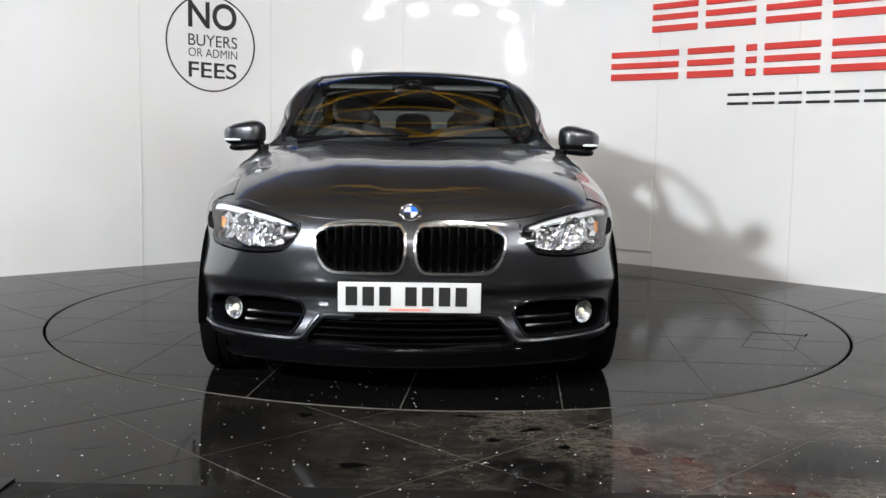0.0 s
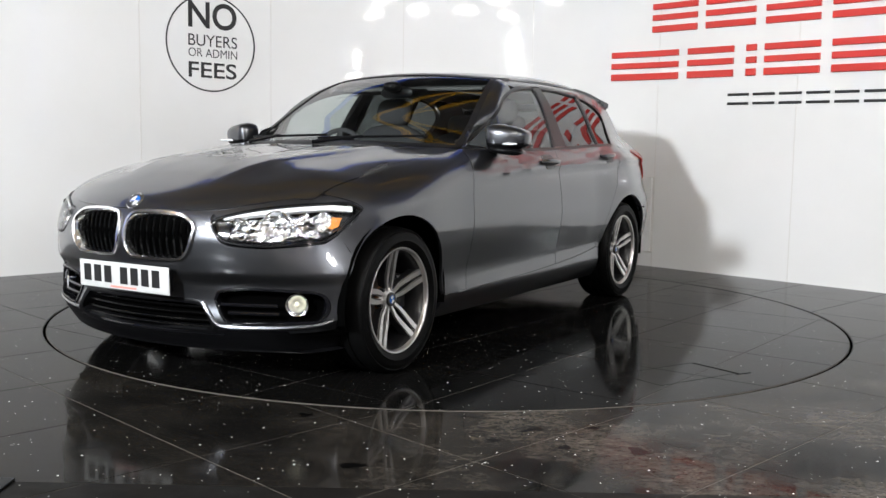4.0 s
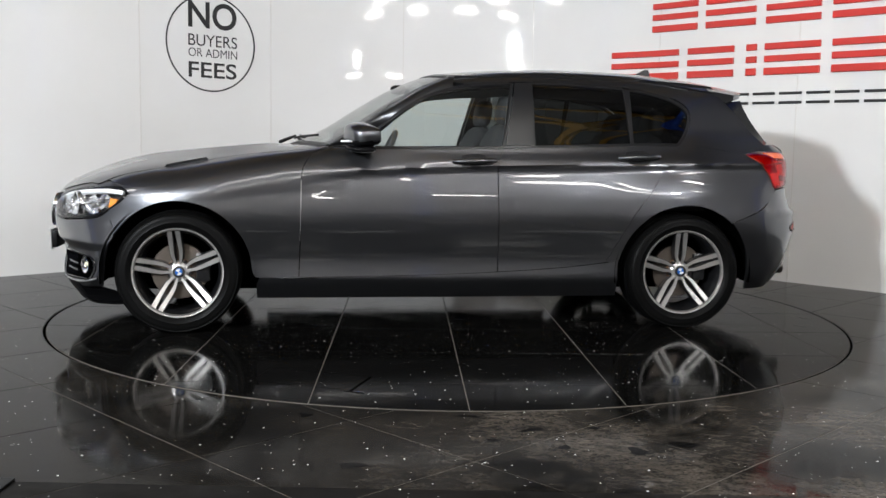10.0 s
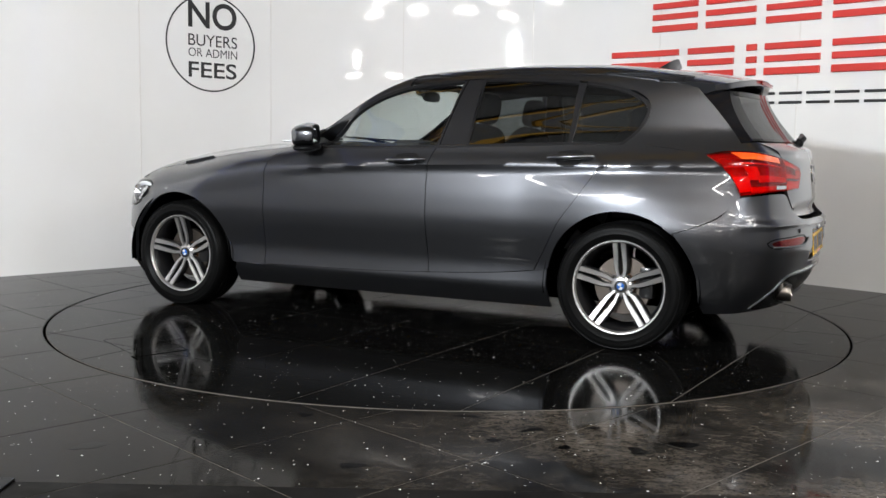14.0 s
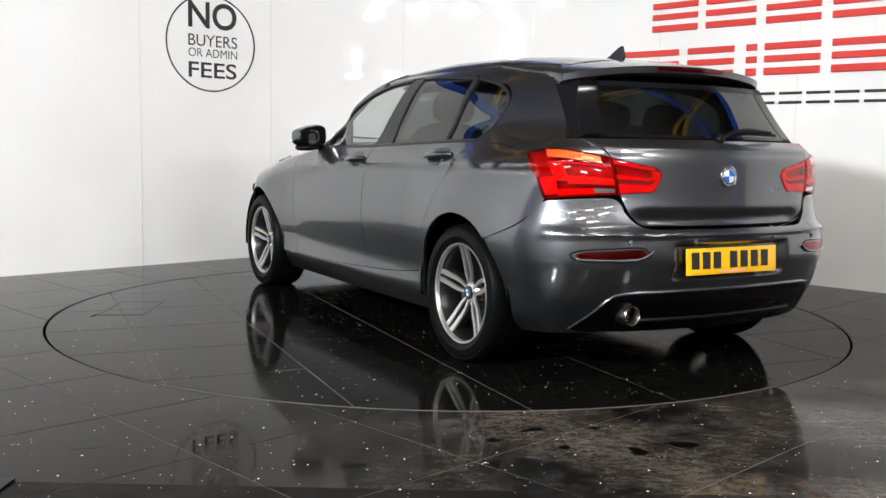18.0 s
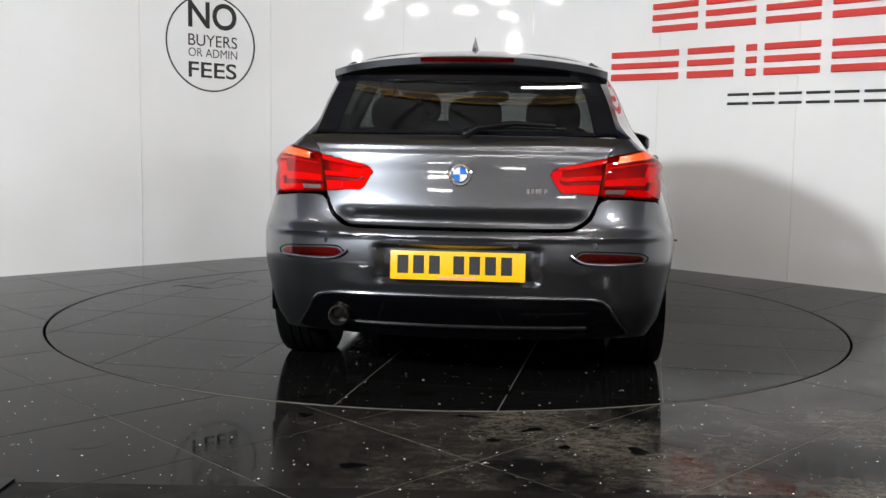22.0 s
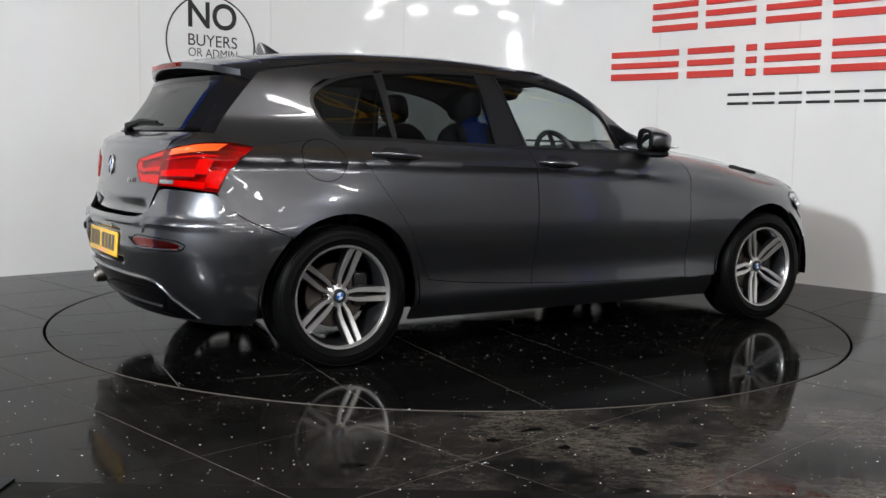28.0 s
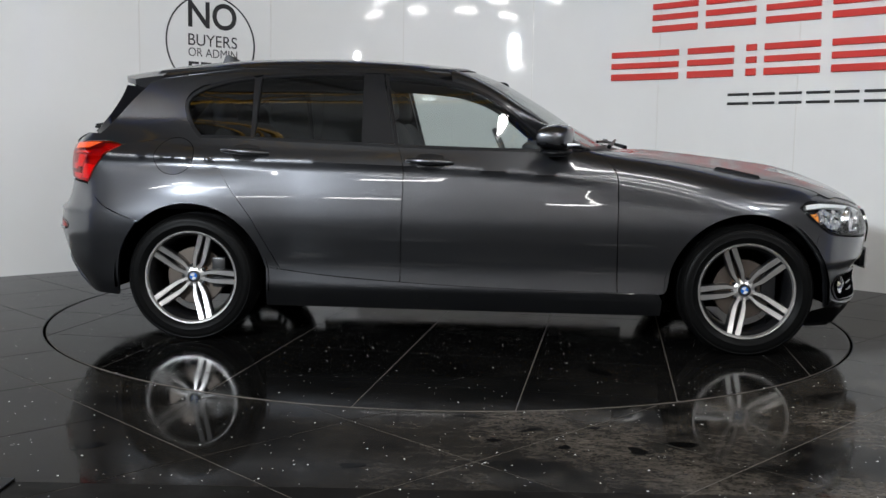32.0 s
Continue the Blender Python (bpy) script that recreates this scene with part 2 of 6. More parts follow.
# panel joints in the wall, its foot strip and the hatch
for d in (-2.739, -1.556, 1.965, 3.165, -3.95, -0.36, 0.80, 4.36):
    strip = link("trim", wall_bar(d - 0.0035, 0.0, d + 0.0035, WALL_H - 0.02, 0.0035, 0.001, 2), M_JOINT)
    tagged(strip, "slim white joint strip between wall panels", "wall trim", kind="structure")
bm = wall_bar(1.545, 0.125, 1.950, 0.745, 0.024, 0.002, 6)
hatch = tagged(link("access_hatch", bm, M_WALL), "white square access hatch set low in the wall", "hatch")
for a in ((1.535, 0.117, 1.545, 0.753), (1.950, 0.117, 1.960, 0.753), (1.545, 0.745, 1.950, 0.753), (1.545, 0.117, 1.950, 0.125)):
    part("hatch_frame", wall_bar(*a, 0.005, 0.001, 4), M_JOINT, hatch)

# the red and black sign: plain bars where its writing stands
sign = tagged(new("wall_sign"), "large wall sign of raised red and black bars", "sign")
sign.location = wall_place(2.7, 1.75)
inv = Matrix.Translation(sign.location).inverted()


def sign_bar(d0, z0, d1, z1, mat, deep=0.022, name="sign_bar"):
    bm = wall_bar(d0, z0, d1, z1, deep, 0.003, 5)
    bmesh.ops.transform(bm, matrix=inv, verts=bm.verts)
    part(name, bm, mat, sign)


for d0, d1 in ((1.90, 2.31), (2.39, 2.81), (2.90, 3.32), (3.41, 3.83)):
    for z0, z1 in ((1.935, 1.985), (2.030, 2.075), (2.118, 2.165)):
        sign_bar(d0, z0, d1, z1, M_RED)
for d0, d1 in ((1.53, 2.15), (2.24, 2.64), (2.75, 2.83), (2.90, 3.33), (3.42, 3.84)):
    for z0, z1 in ((1.552, 1.605), (1.648, 1.695), (1.740, 1.788)):
        sign_bar(d0, z0, d1, z1, M_RED)
for k in range(6):
    d0 = 2.605 + 0.212 * k
    for z0, z1 in ((1.333, 1.353), (1.402, 1.422)):
        sign_bar(d0, z0, d0 + 0.175, z1, M_INK, 0.012)

# the round notice
notice = tagged(new("wall_notice"), "round black-on-white notice reading no buyers or admin fees", "notice")
notice.location = wall_place(-2.11, 1.775)
inv = Matrix.Translation(notice.location).inverted()
rows = []
for k in range(72):
    a = 2 * math.pi * k / 72
    rows.append([(-2.11 + r * 1.03 * math.cos(a), -o, 1.775 + r * 0.985 * math.sin(a)) for r, o in ((0.383, 0.0), (0.383, 0.0015), (0.396, 0.0015), (0.396, 0.0))])
bm = on_wall(grid_bm(rows, close_u=True))
bmesh.ops.transform(bm, matrix=inv, verts=bm.verts)
part("ring", bm, M_INK, notice)


def writing(body, d0, d1, z0, z1, bold):
    data = bpy.data.curves.new("writing", "FONT")
    data.body, data.extrude, data.offset, data.resolution_u = body, 0.002, bold, 6
    ob = bpy.data.objects.new("writing", data)
    scene.collection.objects.link(ob)
    me = bpy.data.meshes.new_from_object(ob.evaluated_get(bpy.context.evaluated_depsgraph_get()))
    bpy.data.objects.remove(ob)
    bpy.data.curves.remove(data)
    bm = bmesh.new()
    bm.from_mesh(me)
    bpy.data.meshes.remove(me)
    xs, ys = [v.co.x for v in bm.verts], [v.co.y for v in bm.verts]
    x0, x1, y0, y1 = min(xs), max(xs), min(ys), max(ys)
    for v in bm.verts:
        v.co = Vector((d0 + (v.co.x - x0) / (x1 - x0) * (d1 - d0), -0.0012 - (0.001 if v.co.z > 0 else 0), z0 + (v.co.y - y0) / (y1 - y0) * (z1 - z0)))
    on_wall(bm)
    bmesh.ops.transform(bm, matrix=inv, verts=bm.verts)
    part("writing", bm, M_INK, notice, smooth=False)


writing("NO", -2.318, -1.872, 1.890, 2.105, 0.018)
writing("BUYERS", -2.318, -1.868, 1.748, 1.842, 0.0)
writing("OR ADMIN", -2.318, -1.868, 1.662, 1.730, -0.004)
writing("FEES", -2.318, -1.874, 1.496, 1.622, 0.012)

# floor of 60 cm tiles laid square to the walls, and the round turntable let into it
TILE, RADIUS, EDGE_Y = 0.606, 2.226, -3.065


def clip_round(poly, radius, keep_inside):
    """What lies inside (or outside) a circle of a small convex piece."""
    dense = []
    for k in range(len(poly)):
        a, b = Vector(poly[k]), Vector(poly[(k + 1) % len(poly)])
        dense += [a.lerp(b, t / 40) for t in range(40)]
    flag = [(p.length < radius) == keep_inside for p in dense]
    if all(flag):
        return [Vector(p) for p in poly]
    if not any(flag):
        return None
    start = next(k for k in range(len(dense)) if flag[k] and not flag[k - 1])
    run = [dense[(start + k) % len(dense)] for k in range(len(dense)) if flag[(start + k) % len(dense)]]
    a0, a1 = math.atan2(run[-1].y, run[-1].x), math.atan2(run[0].y, run[0].x)
    d = (a1 - a0 + math.pi) % (2 * math.pi) - math.pi
    n = max(2, int(abs(d) / 0.04))
    arc = [Vector((radius * math.cos(a0 + d * k / n), radius * math.sin(a0 + d * k / n))) for k in range(n + 1)]
    slim = [p for k, p in enumerate(run) if k in (0, len(run) - 1) or abs((run[k] - run[k - 1]).normalized().cross(Vector((*(run[k + 1] - run[k]), 0)).normalized().to_2d())) > 0.01]
    return slim + arc


def clip_line(poly, y, above):
    out = []
    for k in range(len(poly)):
        a, b = poly[k - 1], poly[k]
        ia, ib = (a.y > y) == above, (b.y > y) == above
        if ia != ib:
            t = (y - a.y) / (b.y - a.y)
            out.append(a.lerp(b, t))
        if ib:
            out.append(b.copy())
    return out if len(out) > 2 else None


def tile_bm(poly, thick=0.009, tip=0.0012):
    bm = bmesh.new()
    c = sum(poly, Vector((0, 0))) / len(poly)
    def ringv(f, z):
        return [bm.verts.new((*(p + (c - p).normalized() * f), z)) for p in poly]
    top, rim, low = ringv(tip, 0.0), ringv(0.0, -tip), ringv(0.0, -thick)
    try:
        bm.faces.new(top)
    except ValueError:
        pass
    n = len(poly)
    for a, b in ((top, rim), (rim, low)):
        for k in range(n):
            try:
                bm.faces.new([a[k], b[k], b[(k + 1) % n], a[(k + 1) % n]])
            except ValueError:
                pass
    bmesh.ops.remove_doubles(bm, verts=bm.verts, dist=0.0001)
    bmesh.ops.recalc_face_normals(bm, faces=bm.faces)
    return bm


def squares(angle, off_u, off_v, reach):
    c, s = math.cos(angle), math.sin(angle)
    g = 0.0019
    for i in range(-reach, reach):
        for j in range(-reach, reach):
            u0, v0 = off_u + i * TILE, off_v + j * TILE
            yield [Vector((u * c - v * s, u * s + v * c)) for u, v in ((u0 + g, v0 + g), (u0 + TILE - g, v0 + g), (u0 + TILE - g, v0 + TILE - g), (u0 + g, v0 + TILE - g))]


bm = grid_bm([[(-14, -16, -0.010), (14, -16, -0.010)], [(-14, 12, -0.010), (14, 12, -0.010)]])
floor = tagged(link("floor", bm, M_TILEDULL), "dark polished stone tile floor with pale joints", "floor", kind="structure")
ring = []
for k in range(145):
    a = 2 * math.pi * k / 144
    far = min(4.75 / max(abs(math.cos(a)), 1e-6), (5.0 if math.sin(a) > 0 else 3.95) / max(abs(math.sin(a)), 1e-6))
    ring.append([(r * math.cos(a), r * math.sin(a), -0.0014) for r in (RADIUS + 0.011, far)])
part("joint_bed", grid_bm(ring, flip=True), M_GROUT, floor, "pale joints between the tiles", smooth=False)
turntable = tagged(new("turntable"), "round turntable tiled like the floor, flush with it", "turntable")
bm = spin_bm([(0.0, -0.0014), (RADIUS - 0.007, -0.0014), (RADIUS - 0.007, -0.03)], 96, "Z")
part("deck", bm, M_GROUT, turntable)
for x, y, long, turn, wide in ((0.62, 1.765, 0.252, 22.5, 0.012), (0.655, 1.90, 0.09, -60, 0.010), (0.78, 1.54, 0.46, -64, 0.0018), (0.87, 1.77, 0.46, -64, 0.0018), (1.03, 1.55, 0.252, 22.5, 0.0018)):
    part("hatch_slot", box_bm(wide, long, 0.001, pose(x, y, 0.0001, 0, 0, -turn)), M_DEEP, turntable, "dark slot of a small hatch")
bm = spin_bm([(RADIUS - 0.006, -0.0042), (RADIUS + 0.008, -0.0042)], 128, "Z")
tagged(link("trim", bm, M_DEEP), "black gap round the turntable", "floor trim", kind="structure")
bm = spin_bm([(RADIUS + 0.0075, -0.0040), (RADIUS + 0.0075, -0.0018), (RADIUS + 0.0095, -0.0008), (RADIUS + 0.0115, -0.0018), (RADIUS + 0.0115, -0.004)], 128, "Z")
tagged(link("trim", bm, M_EDGE), "thin metal edge round the turntable", "floor trim", kind="structure")


def floor_tiles():
    for poly in squares(radians(-6.1), 0.008, -0.015, 5):
        p = clip_round(poly, RADIUS - 0.009, True)
        if p and len(p) > 2:
            part("tile", tile_bm(p), M_TILE, turntable, smooth=False)
    # u runs along x - y, v along x + y
    for poly in squares(radians(-45), 1.445, -1.920, 14):
        c = sum(poly, Vector((0, 0))) / 4
        if abs(c.x) > 5.2 or c.y < -4.4 or c.y > 4.4 or abs(c.x - CORNER_X) + c.y > CORNER_Y + 0.55:
            continue
        p = clip_round(poly, RADIUS + 0.012, False)
        if not p or len(p) < 3:
            continue
        for above, mat in ((True, M_TILEOUT), (False, M_TILEDULL)):
            q = clip_line(p, EDGE_Y, above)
            if q and len(q) > 2:
                part("tile", tile_bm(q), mat, floor, smooth=False)


M_DAMP = material("damp_stain", (0.0025, 0.0024, 0.0023), 0.10, IOR=1.13)


def stain(x, y, long, wide, turn, seed, parent):
    """A thin damp mark with an uneven outline."""
    rng = random.Random(seed)
    wob = [rng.uniform(0.55, 1.15) for _ in range(9)]
    bm = bmesh.new()
    rim = []
    for k in range(27):
        u = k / 3
        i, f = int(u), u - int(u)
        r = wob[i % 9] * (1 - f) + wob[(i + 1) % 9] * f
        rim.append(bm.verts.new((long * r * math.cos(2 * math.pi * k / 27), wide * r * math.sin(2 * math.pi * k / 27), 0)))
    bm.faces.new(rim)
    bmesh.ops.transform(bm, matrix=pose(x, y, 0.0006, 0, 0, turn), verts=bm.verts)
    part("stain", bm, M_DAMP, parent, "dark damp mark", smooth=False)


for k, (x, y, long, wide, turn) in enumerate(((0.801, -2.595, 0.062, 0.034, -12), (0.164, -2.584, 0.03, 0.022, 20), (0.393, -2.644, 0.035, 0.02, 60), (-0.287, -2.871, 0.05, 0.03, 10), (0.075, -2.294, 0.045, 0.02, -20),
                                              (0.626, -2.678, 0.03, 0.05, 15), (-0.506, -2.318, 0.03, 0.03, 0), (-1.142, -2.726, 0.07, 0.03, 40), (0.52, -2.42, 0.03, 0.02, 0), (0.30, -2.45, 0.05, 0.02, 30))):
    stain(x, y, long, wide, turn, 100 + k, floor)
for k, (x, y, long, wide, turn) in enumerate(((-1.921, 0.588, 0.03, 0.05, 20), (-2.087, 0.345, 0.04, 0.05, 0), (-1.983, -0.066, 0.04, 0.075, 10), (-2.012, 0.122, 0.02, 0.04, 0), (-0.686, 0.965, 0.05, 0.09, 30), (-0.772, 0.78, 0.04, 0.05, 0),
                                              (-0.259, 0.79, 0.05, 0.04, 50), (-1.433, 0.851, 0.04, 0.06, 0), (-1.904, -0.392, 0.05, 0.05, 0), (0.75, -1.5, 0.05, 0.08, 20), (-0.3, -1.9, 0.07, 0.05, 0), (1.2, 1.1, 0.05, 0.05, 0), (0.2, 1.45, 0.08, 0.05, 10))):
    stain(x, y, long, wide, turn, 200 + k, turntable)

# thin black sheet over the near left corner of the tiles
corner_bm = box_bm(1.6, 1.4, 0.006, Matrix.Translation((-2.03, -3.75, 0.004)), 0.002)
tagged(link("black_floor_sheet", corner_bm, M_BLACK), "flat black sheet on the tiles at the near left", "mat")

for d0, d1 in ((-8.5, 8.5),):
    bm = bmesh.new()
    rows = []
    for k in range(140):
        d = d0 + (d1 - d0) * k / 139
        rows.append([wall_place(d, WALL_H + z, o) for o, z in ((0.03, 0.002), (0.03, 0.16), (-0.16, 0.16), (-0.16, 0.002))])
    bm = grid_bm(rows, close_v=True)
    bmesh.ops.recalc_face_normals(bm, faces=bm.faces)
    tagged(link("wall_beam", bm, M_BLUESTEEL), "blue steel beam along the top of the white wall", "beam")

# the hall round the stage
HALL = ((-9.0, -13.0), (9.0, 7.0))
(hx0, hy0), (hx1, hy1) = HALL
for name, cx_, cy_, sx, sy in (("wall_west", hx0, -3.0, 0.2, 20.4), ("wall_east", hx1, -3.0, 0.2, 20.4), ("wall_south", 0.0, hy0, 17.8, 0.2), ("wall_north", 0.0, hy1, 17.8, 0.2)):
    tagged(link(name, box_bm(sx, sy, 6.0, Matrix.Translation((cx_, cy_, 3.0))), M_HALL), "plain grey hall wall", "wall", kind="structure")
tagged(link("ceiling", box_bm(18.2, 20.4, 0.2, Matrix.Translation((0, -3.0, 6.1))), M_CEIL), "grey corrugated hall ceiling", "ceiling", kind="structure")
for y in (-11.0, -8.4, -5.8, -3.2, -0.6, 2.0):
    b = tagged(new("roof_truss"), "yellow painted steel lattice roof truss", "truss", "roof trusses")
    b.location = (0, y, 5.0)
    part("chord", box_bm(18.0, 0.09, 0.09, Matrix.Translation((0, 0, 0.955)), 0.006), M_YELLOWSTEEL, b)
    part("chord", box_bm(18.0, 0.09, 0.09, Matrix.Translation((0, 0, -0.15)), 0.006), M_YELLOWSTEEL, b)
    for k in range(12):
        part("brace", box_bm(1.75, 0.06, 0.06, Matrix.Translation((-8.0 + 1.45 * k, 0, 0.40)) @ pose(0, 0, 0, 0, 37 if k % 2 else -37, 0), 0.004), M_YELLOWSTEEL, b)
for x, y in ((-6.4, -8.2), (-6.4, -2.6), (6.4, -8.2), (6.4, -2.6), (2.2, -8.9)):
    c_ = tagged(new("steel_column"), "blue painted steel column standing on the floor", "column", "steel columns")
    c_.location = (x, y, 0)
    part("shaft", box_bm(0.20, 0.20, 5.0, Matrix.Translation((0, 0, 2.6)), 0.008), M_BLUESTEEL, c_)
    part("foot_plate", box_bm(0.34, 0.34, 0.03, Matrix.Translation((0, 0, 0.015)), 0.003), M_BLUESTEEL, c_)
for x in (-4.6, 4.6):
    b = tagged(new("crane_rail"), "blue steel rail under the beams", "rail", "crane rails")
    b.location = (x, -4.0, 5.0)
    part("rail", box_bm(0.16, 17.0, 0.26, Matrix(), 0.01), M_BLUESTEEL, b)


def tube_bm_z(x, z0, z1):
    return box_bm(0.012, 0.012, z1 - z0, Matrix.Translation((x, 0, (z0 + z1) / 2)))


def strip_lamp(x, y, z, turn, long, wide, power, tilt=0.0, parent_label="long white strip light hung from the ceiling"):
    ob = tagged(new("strip_light"), parent_label, "ceiling light", "strip lights")
    ob.matrix_world = pose(x, y, z, tilt, 0, turn)
    part("casing", box_bm(long + 0.06, wide + 0.06, 0.06, Matrix.Translation((0, 0, 0.035)), 0.006), M_WHITEPLATE, ob)
    for d in (-long / 3, long / 3):
        part("hanger", tube_bm_z(d, 0.06, 6.0 - z), M_STEEL, ob)
    rod = spin_bm([(0.0, -long / 2), (0.045, -long / 2), (0.045, long / 2), (0.0, long / 2)], 12, "Z")
    bmesh.ops.transform(rod, matrix=Matrix.Translation((0, 0, -0.050)) @ pose(0, 0, 0, 0, 90, 0), verts=rod.verts)
    part("glowing_tube", rod, M_TUBE, ob, "lit white tube")
    data = bpy.data.lights.new("tube", "AREA")
    data.shape, data.size, data.size_y, data.energy, data.color = "RECTANGLE", long, wide, power, (1.0, 0.97, 0.92)
    lamp = new("tube", data)
    lamp.matrix_world = pose(x, y, z, tilt, 0, turn) @ Matrix.Translation((0, 0, -0.100))


for x, y in ((-5.0, -10.4), (-1.7, -10.4), (1.7, -10.4), (5.0, -10.4), (-6.2, -6.6), (6.2, -6.6), (-3.4, -8.4), (0.0, -8.4), (3.4, -8.4), (-4.2, -6.2), (1.4, -6.6), (4.6, -4.2), (-5.2, -3.4), (1.5, -3.5)):
    strip_lamp(x, y, 4.1, 0, 1.5, 0.16, 22)
for x, y, z in ((-2.6, -11.6, 2.5), (0.9, -12.1, 2.2), (3.6, -11.4, 2.7), (-5.4, -9.4, 2.9), (6.0, -9.0, 2.6)):
    strip_lamp(x, y, z, 0, 1.2, 0.12, 8)


# ---- the car: its outer skin as one function ----
def curve(*knots):
    """A smooth function through (at, value) pairs that never overshoots."""
    xs, ys = np.array([k[0] for k in knots], float), np.array([k[1] for k in knots], float)
    h, d = np.diff(xs), np.diff(ys) / np.diff(xs)
    m = np.zeros(len(xs))
    m[0], m[-1] = d[0], d[-1]
    for i in range(1, len(xs) - 1):
        if d[i - 1] * d[i] > 0:
            w1, w2 = 2 * h[i] + h[i - 1], h[i] + 2 * h[i - 1]
            m[i] = (w1 + w2) / (w1 / d[i - 1] + w2 / d[i])

    def at(x):
        x = np.clip(np.asarray(x, float), xs[0], xs[-1])
        i = np.clip(np.searchsorted(xs, x) - 1, 0, len(h) - 1)
        t = (x - xs[i]) / h[i]
        return ((1 + 2 * t) * (1 - t) ** 2 * ys[i] + t * (1 - t) ** 2 * h[i] * m[i] + t * t * (3 - 2 * t) * ys[i + 1] + t * t * (t - 1) * h[i] * m[i + 1])
    return at


def ease(a, b, x):
    t = np.clip((np.asarray(x, float) - a) / (b - a), 0, 1)
    return t * t * (3 - 2 * t)


FRONT = curve((0.14, 1.98), (0.22, 2.04), (0.265, 2.058), (0.34, 2.045), (0.41, 2.056), (0.465, 2.092), (0.58, 2.105), (0.66, 2.085), (0.72, 2.045), (0.78, 1.95), (0.84, 1.78), (0.90, 1.54), (0.95, 1.12), (0.99, 0.60), (1.44, 0.4))
REAR = curve((0.14, -1.98), (0.24, -2.06), (0.36, -2.140), (0.46, -2.176), (0.53, -2.192), (0.62, -2.185), (0.68, -2.152), (0.76, -2.130), (0.87, -2.118), (0.94, -2.111), (0.97, -2.096), (1.02, -2.035), (1.28, -1.86), (1.33, -1.85), (1.44, -1.80))
HOOD = curve((0.30, 1.005), (0.56, 0.994), (0.83, 0.975), (1.16, 0.945), (1.48, 0.909), (1.64, 0.884), (1.80, 0.832), (1.95, 0.776), (2.04, 0.728), (2.09, 0.66), (2.12, 0.55))
ROOF = curve((-2.2, 1.24), (-1.87, 1.335), (-1.61, 1.378), (-1.42, 1.400), (-1.06, 1.426), (-0.70, 1.431), (-0.42, 1.421), (-0.18, 1.403), (0.0, 1.375), (0.3, 1.33))
FLANK = curve((0.12, 0.745), (0.17, 0.775), (0.23, 0.812), (0.285, 0.836), (0.31, 0.834), (0.37, 0.831), (0.46, 0.846), (0.54, 0.862), (0.61, 0.869), (0.70, 0.864), (0.80, 0.850), (0.88, 0.833), (0.91, 0.826), (0.96, 0.803), (1.0, 0.785), (1.15, 0.718), (1.25, 0.664), (1.32, 0.612), (1.36, 0.57))
BULGE = curve((-2.2, 0.0), (-1.9, 0.010), (-1.34, 0.030), (-0.80, 0.0), (0.75, 0.0), (1.34, 0.028), (1.9, 0.022))
FOLD = curve((-1.9, 0.905), (-1.0, 0.888), (-0.15, 0.872), (0.72, 0.822), (1.15, 0.79))  # the crease under the handles
SQUEEZE = curve((-2.2, 0.835), (-1.6, 0.905), (-1.0, 0.975), (-0.3, 1.0), (0.3, 0.985), (0.8, 0.95))  # the cabin's plan above the belt


def nose_y(d, z):
    """Half the width at d metres behind the foremost point: rounder at the lamps, squarer below them."""
    y = np.linspace(0, 1.05, 300)
    high, low = np.interp(d, 0.40 * y**2 + 1.0 * y**8, y), np.interp(d, 0.42 * y**2 + 0.60 * y**13, y)
    k = ease(0.36, 0.62, z)
    return high * k + low * (1 - k)


def tail_y(d):
    y = np.linspace(0, 1.05, 300)
    return np.interp(d, 0.22 * y**2 + 0.75 * y**8, y)


def soft_min(a, b, k):
    h = np.clip(0.5 + 0.5 * (b - a) / k, 0, 1)
    return b + (a - b) * h - k * h * (1 - h)


def half_width(x, z):
    """Half the body's width at x and height z: the outer skin."""
    x, z = np.broadcast_arrays(np.asarray(x, float), np.asarray(z, float))
    side = FLANK(z) + BULGE(x) * ease(0.15, 0.4, z) * (1 - ease(0.72, 0.95, z)) - 0.045 * ease(0.46, 0.14, z) * ease(-1.55, -1.85, x)
    side = side * (1 + (SQUEEZE(x) - 1) * ease(0.9, 1.1, z)) * (1 - 0.075 * ease(-1.35, -1.95, x) * ease(0.55, 0.8, z))
    drop = z - FOLD(x)
    side = side + 0.018 * np.where(drop > 0, np.clip(1 - drop / 0.060, 0, 1), np.clip(1 + drop / 0.034, 0, 1) ** 1.4) * ease(1.15, 0.6, x)
    top = ROOF(x)
    edge = 0.10
    over = np.clip((z - (top - edge)) / edge, 0, 1)
    cabin = side * (1 - over**3.0) ** (1 / 2.6)
    zc = HOOD(x)
    zs = zc - 0.26
    low = FLANK(np.minimum(z, zs)) + BULGE(x) * ease(0.15, 0.4, z) - 0.05 * ease(0.54, 0.18, z) * ease(1.58, 1.85, x)
    up = np.clip((z - zs) / (zc - zs), 0, 1)
    sq = ease(1.45, 0.65, x)
    wing = low * (1 - up ** (2.2 + 2.6 * sq)) ** (1 / (2.7 + 0.5 * sq))
    w = ease(0.38, 0.80, x)
    y = cabin * (1 - w) + wing * w
    y = soft_min(y, nose_y(np.clip(FRONT(z) - x, 0, 3), z), 0.05)
    y = soft_min(y, tail_y(np.clip(x - REAR(z), 0, 3)), 0.05)
    return np.maximum(y, 0)


MID_X, MID_Y = 0.138, -0.219   # the car's middle on the turntable
SHIFT = np.array([MID_X, MID_Y, 0.0])


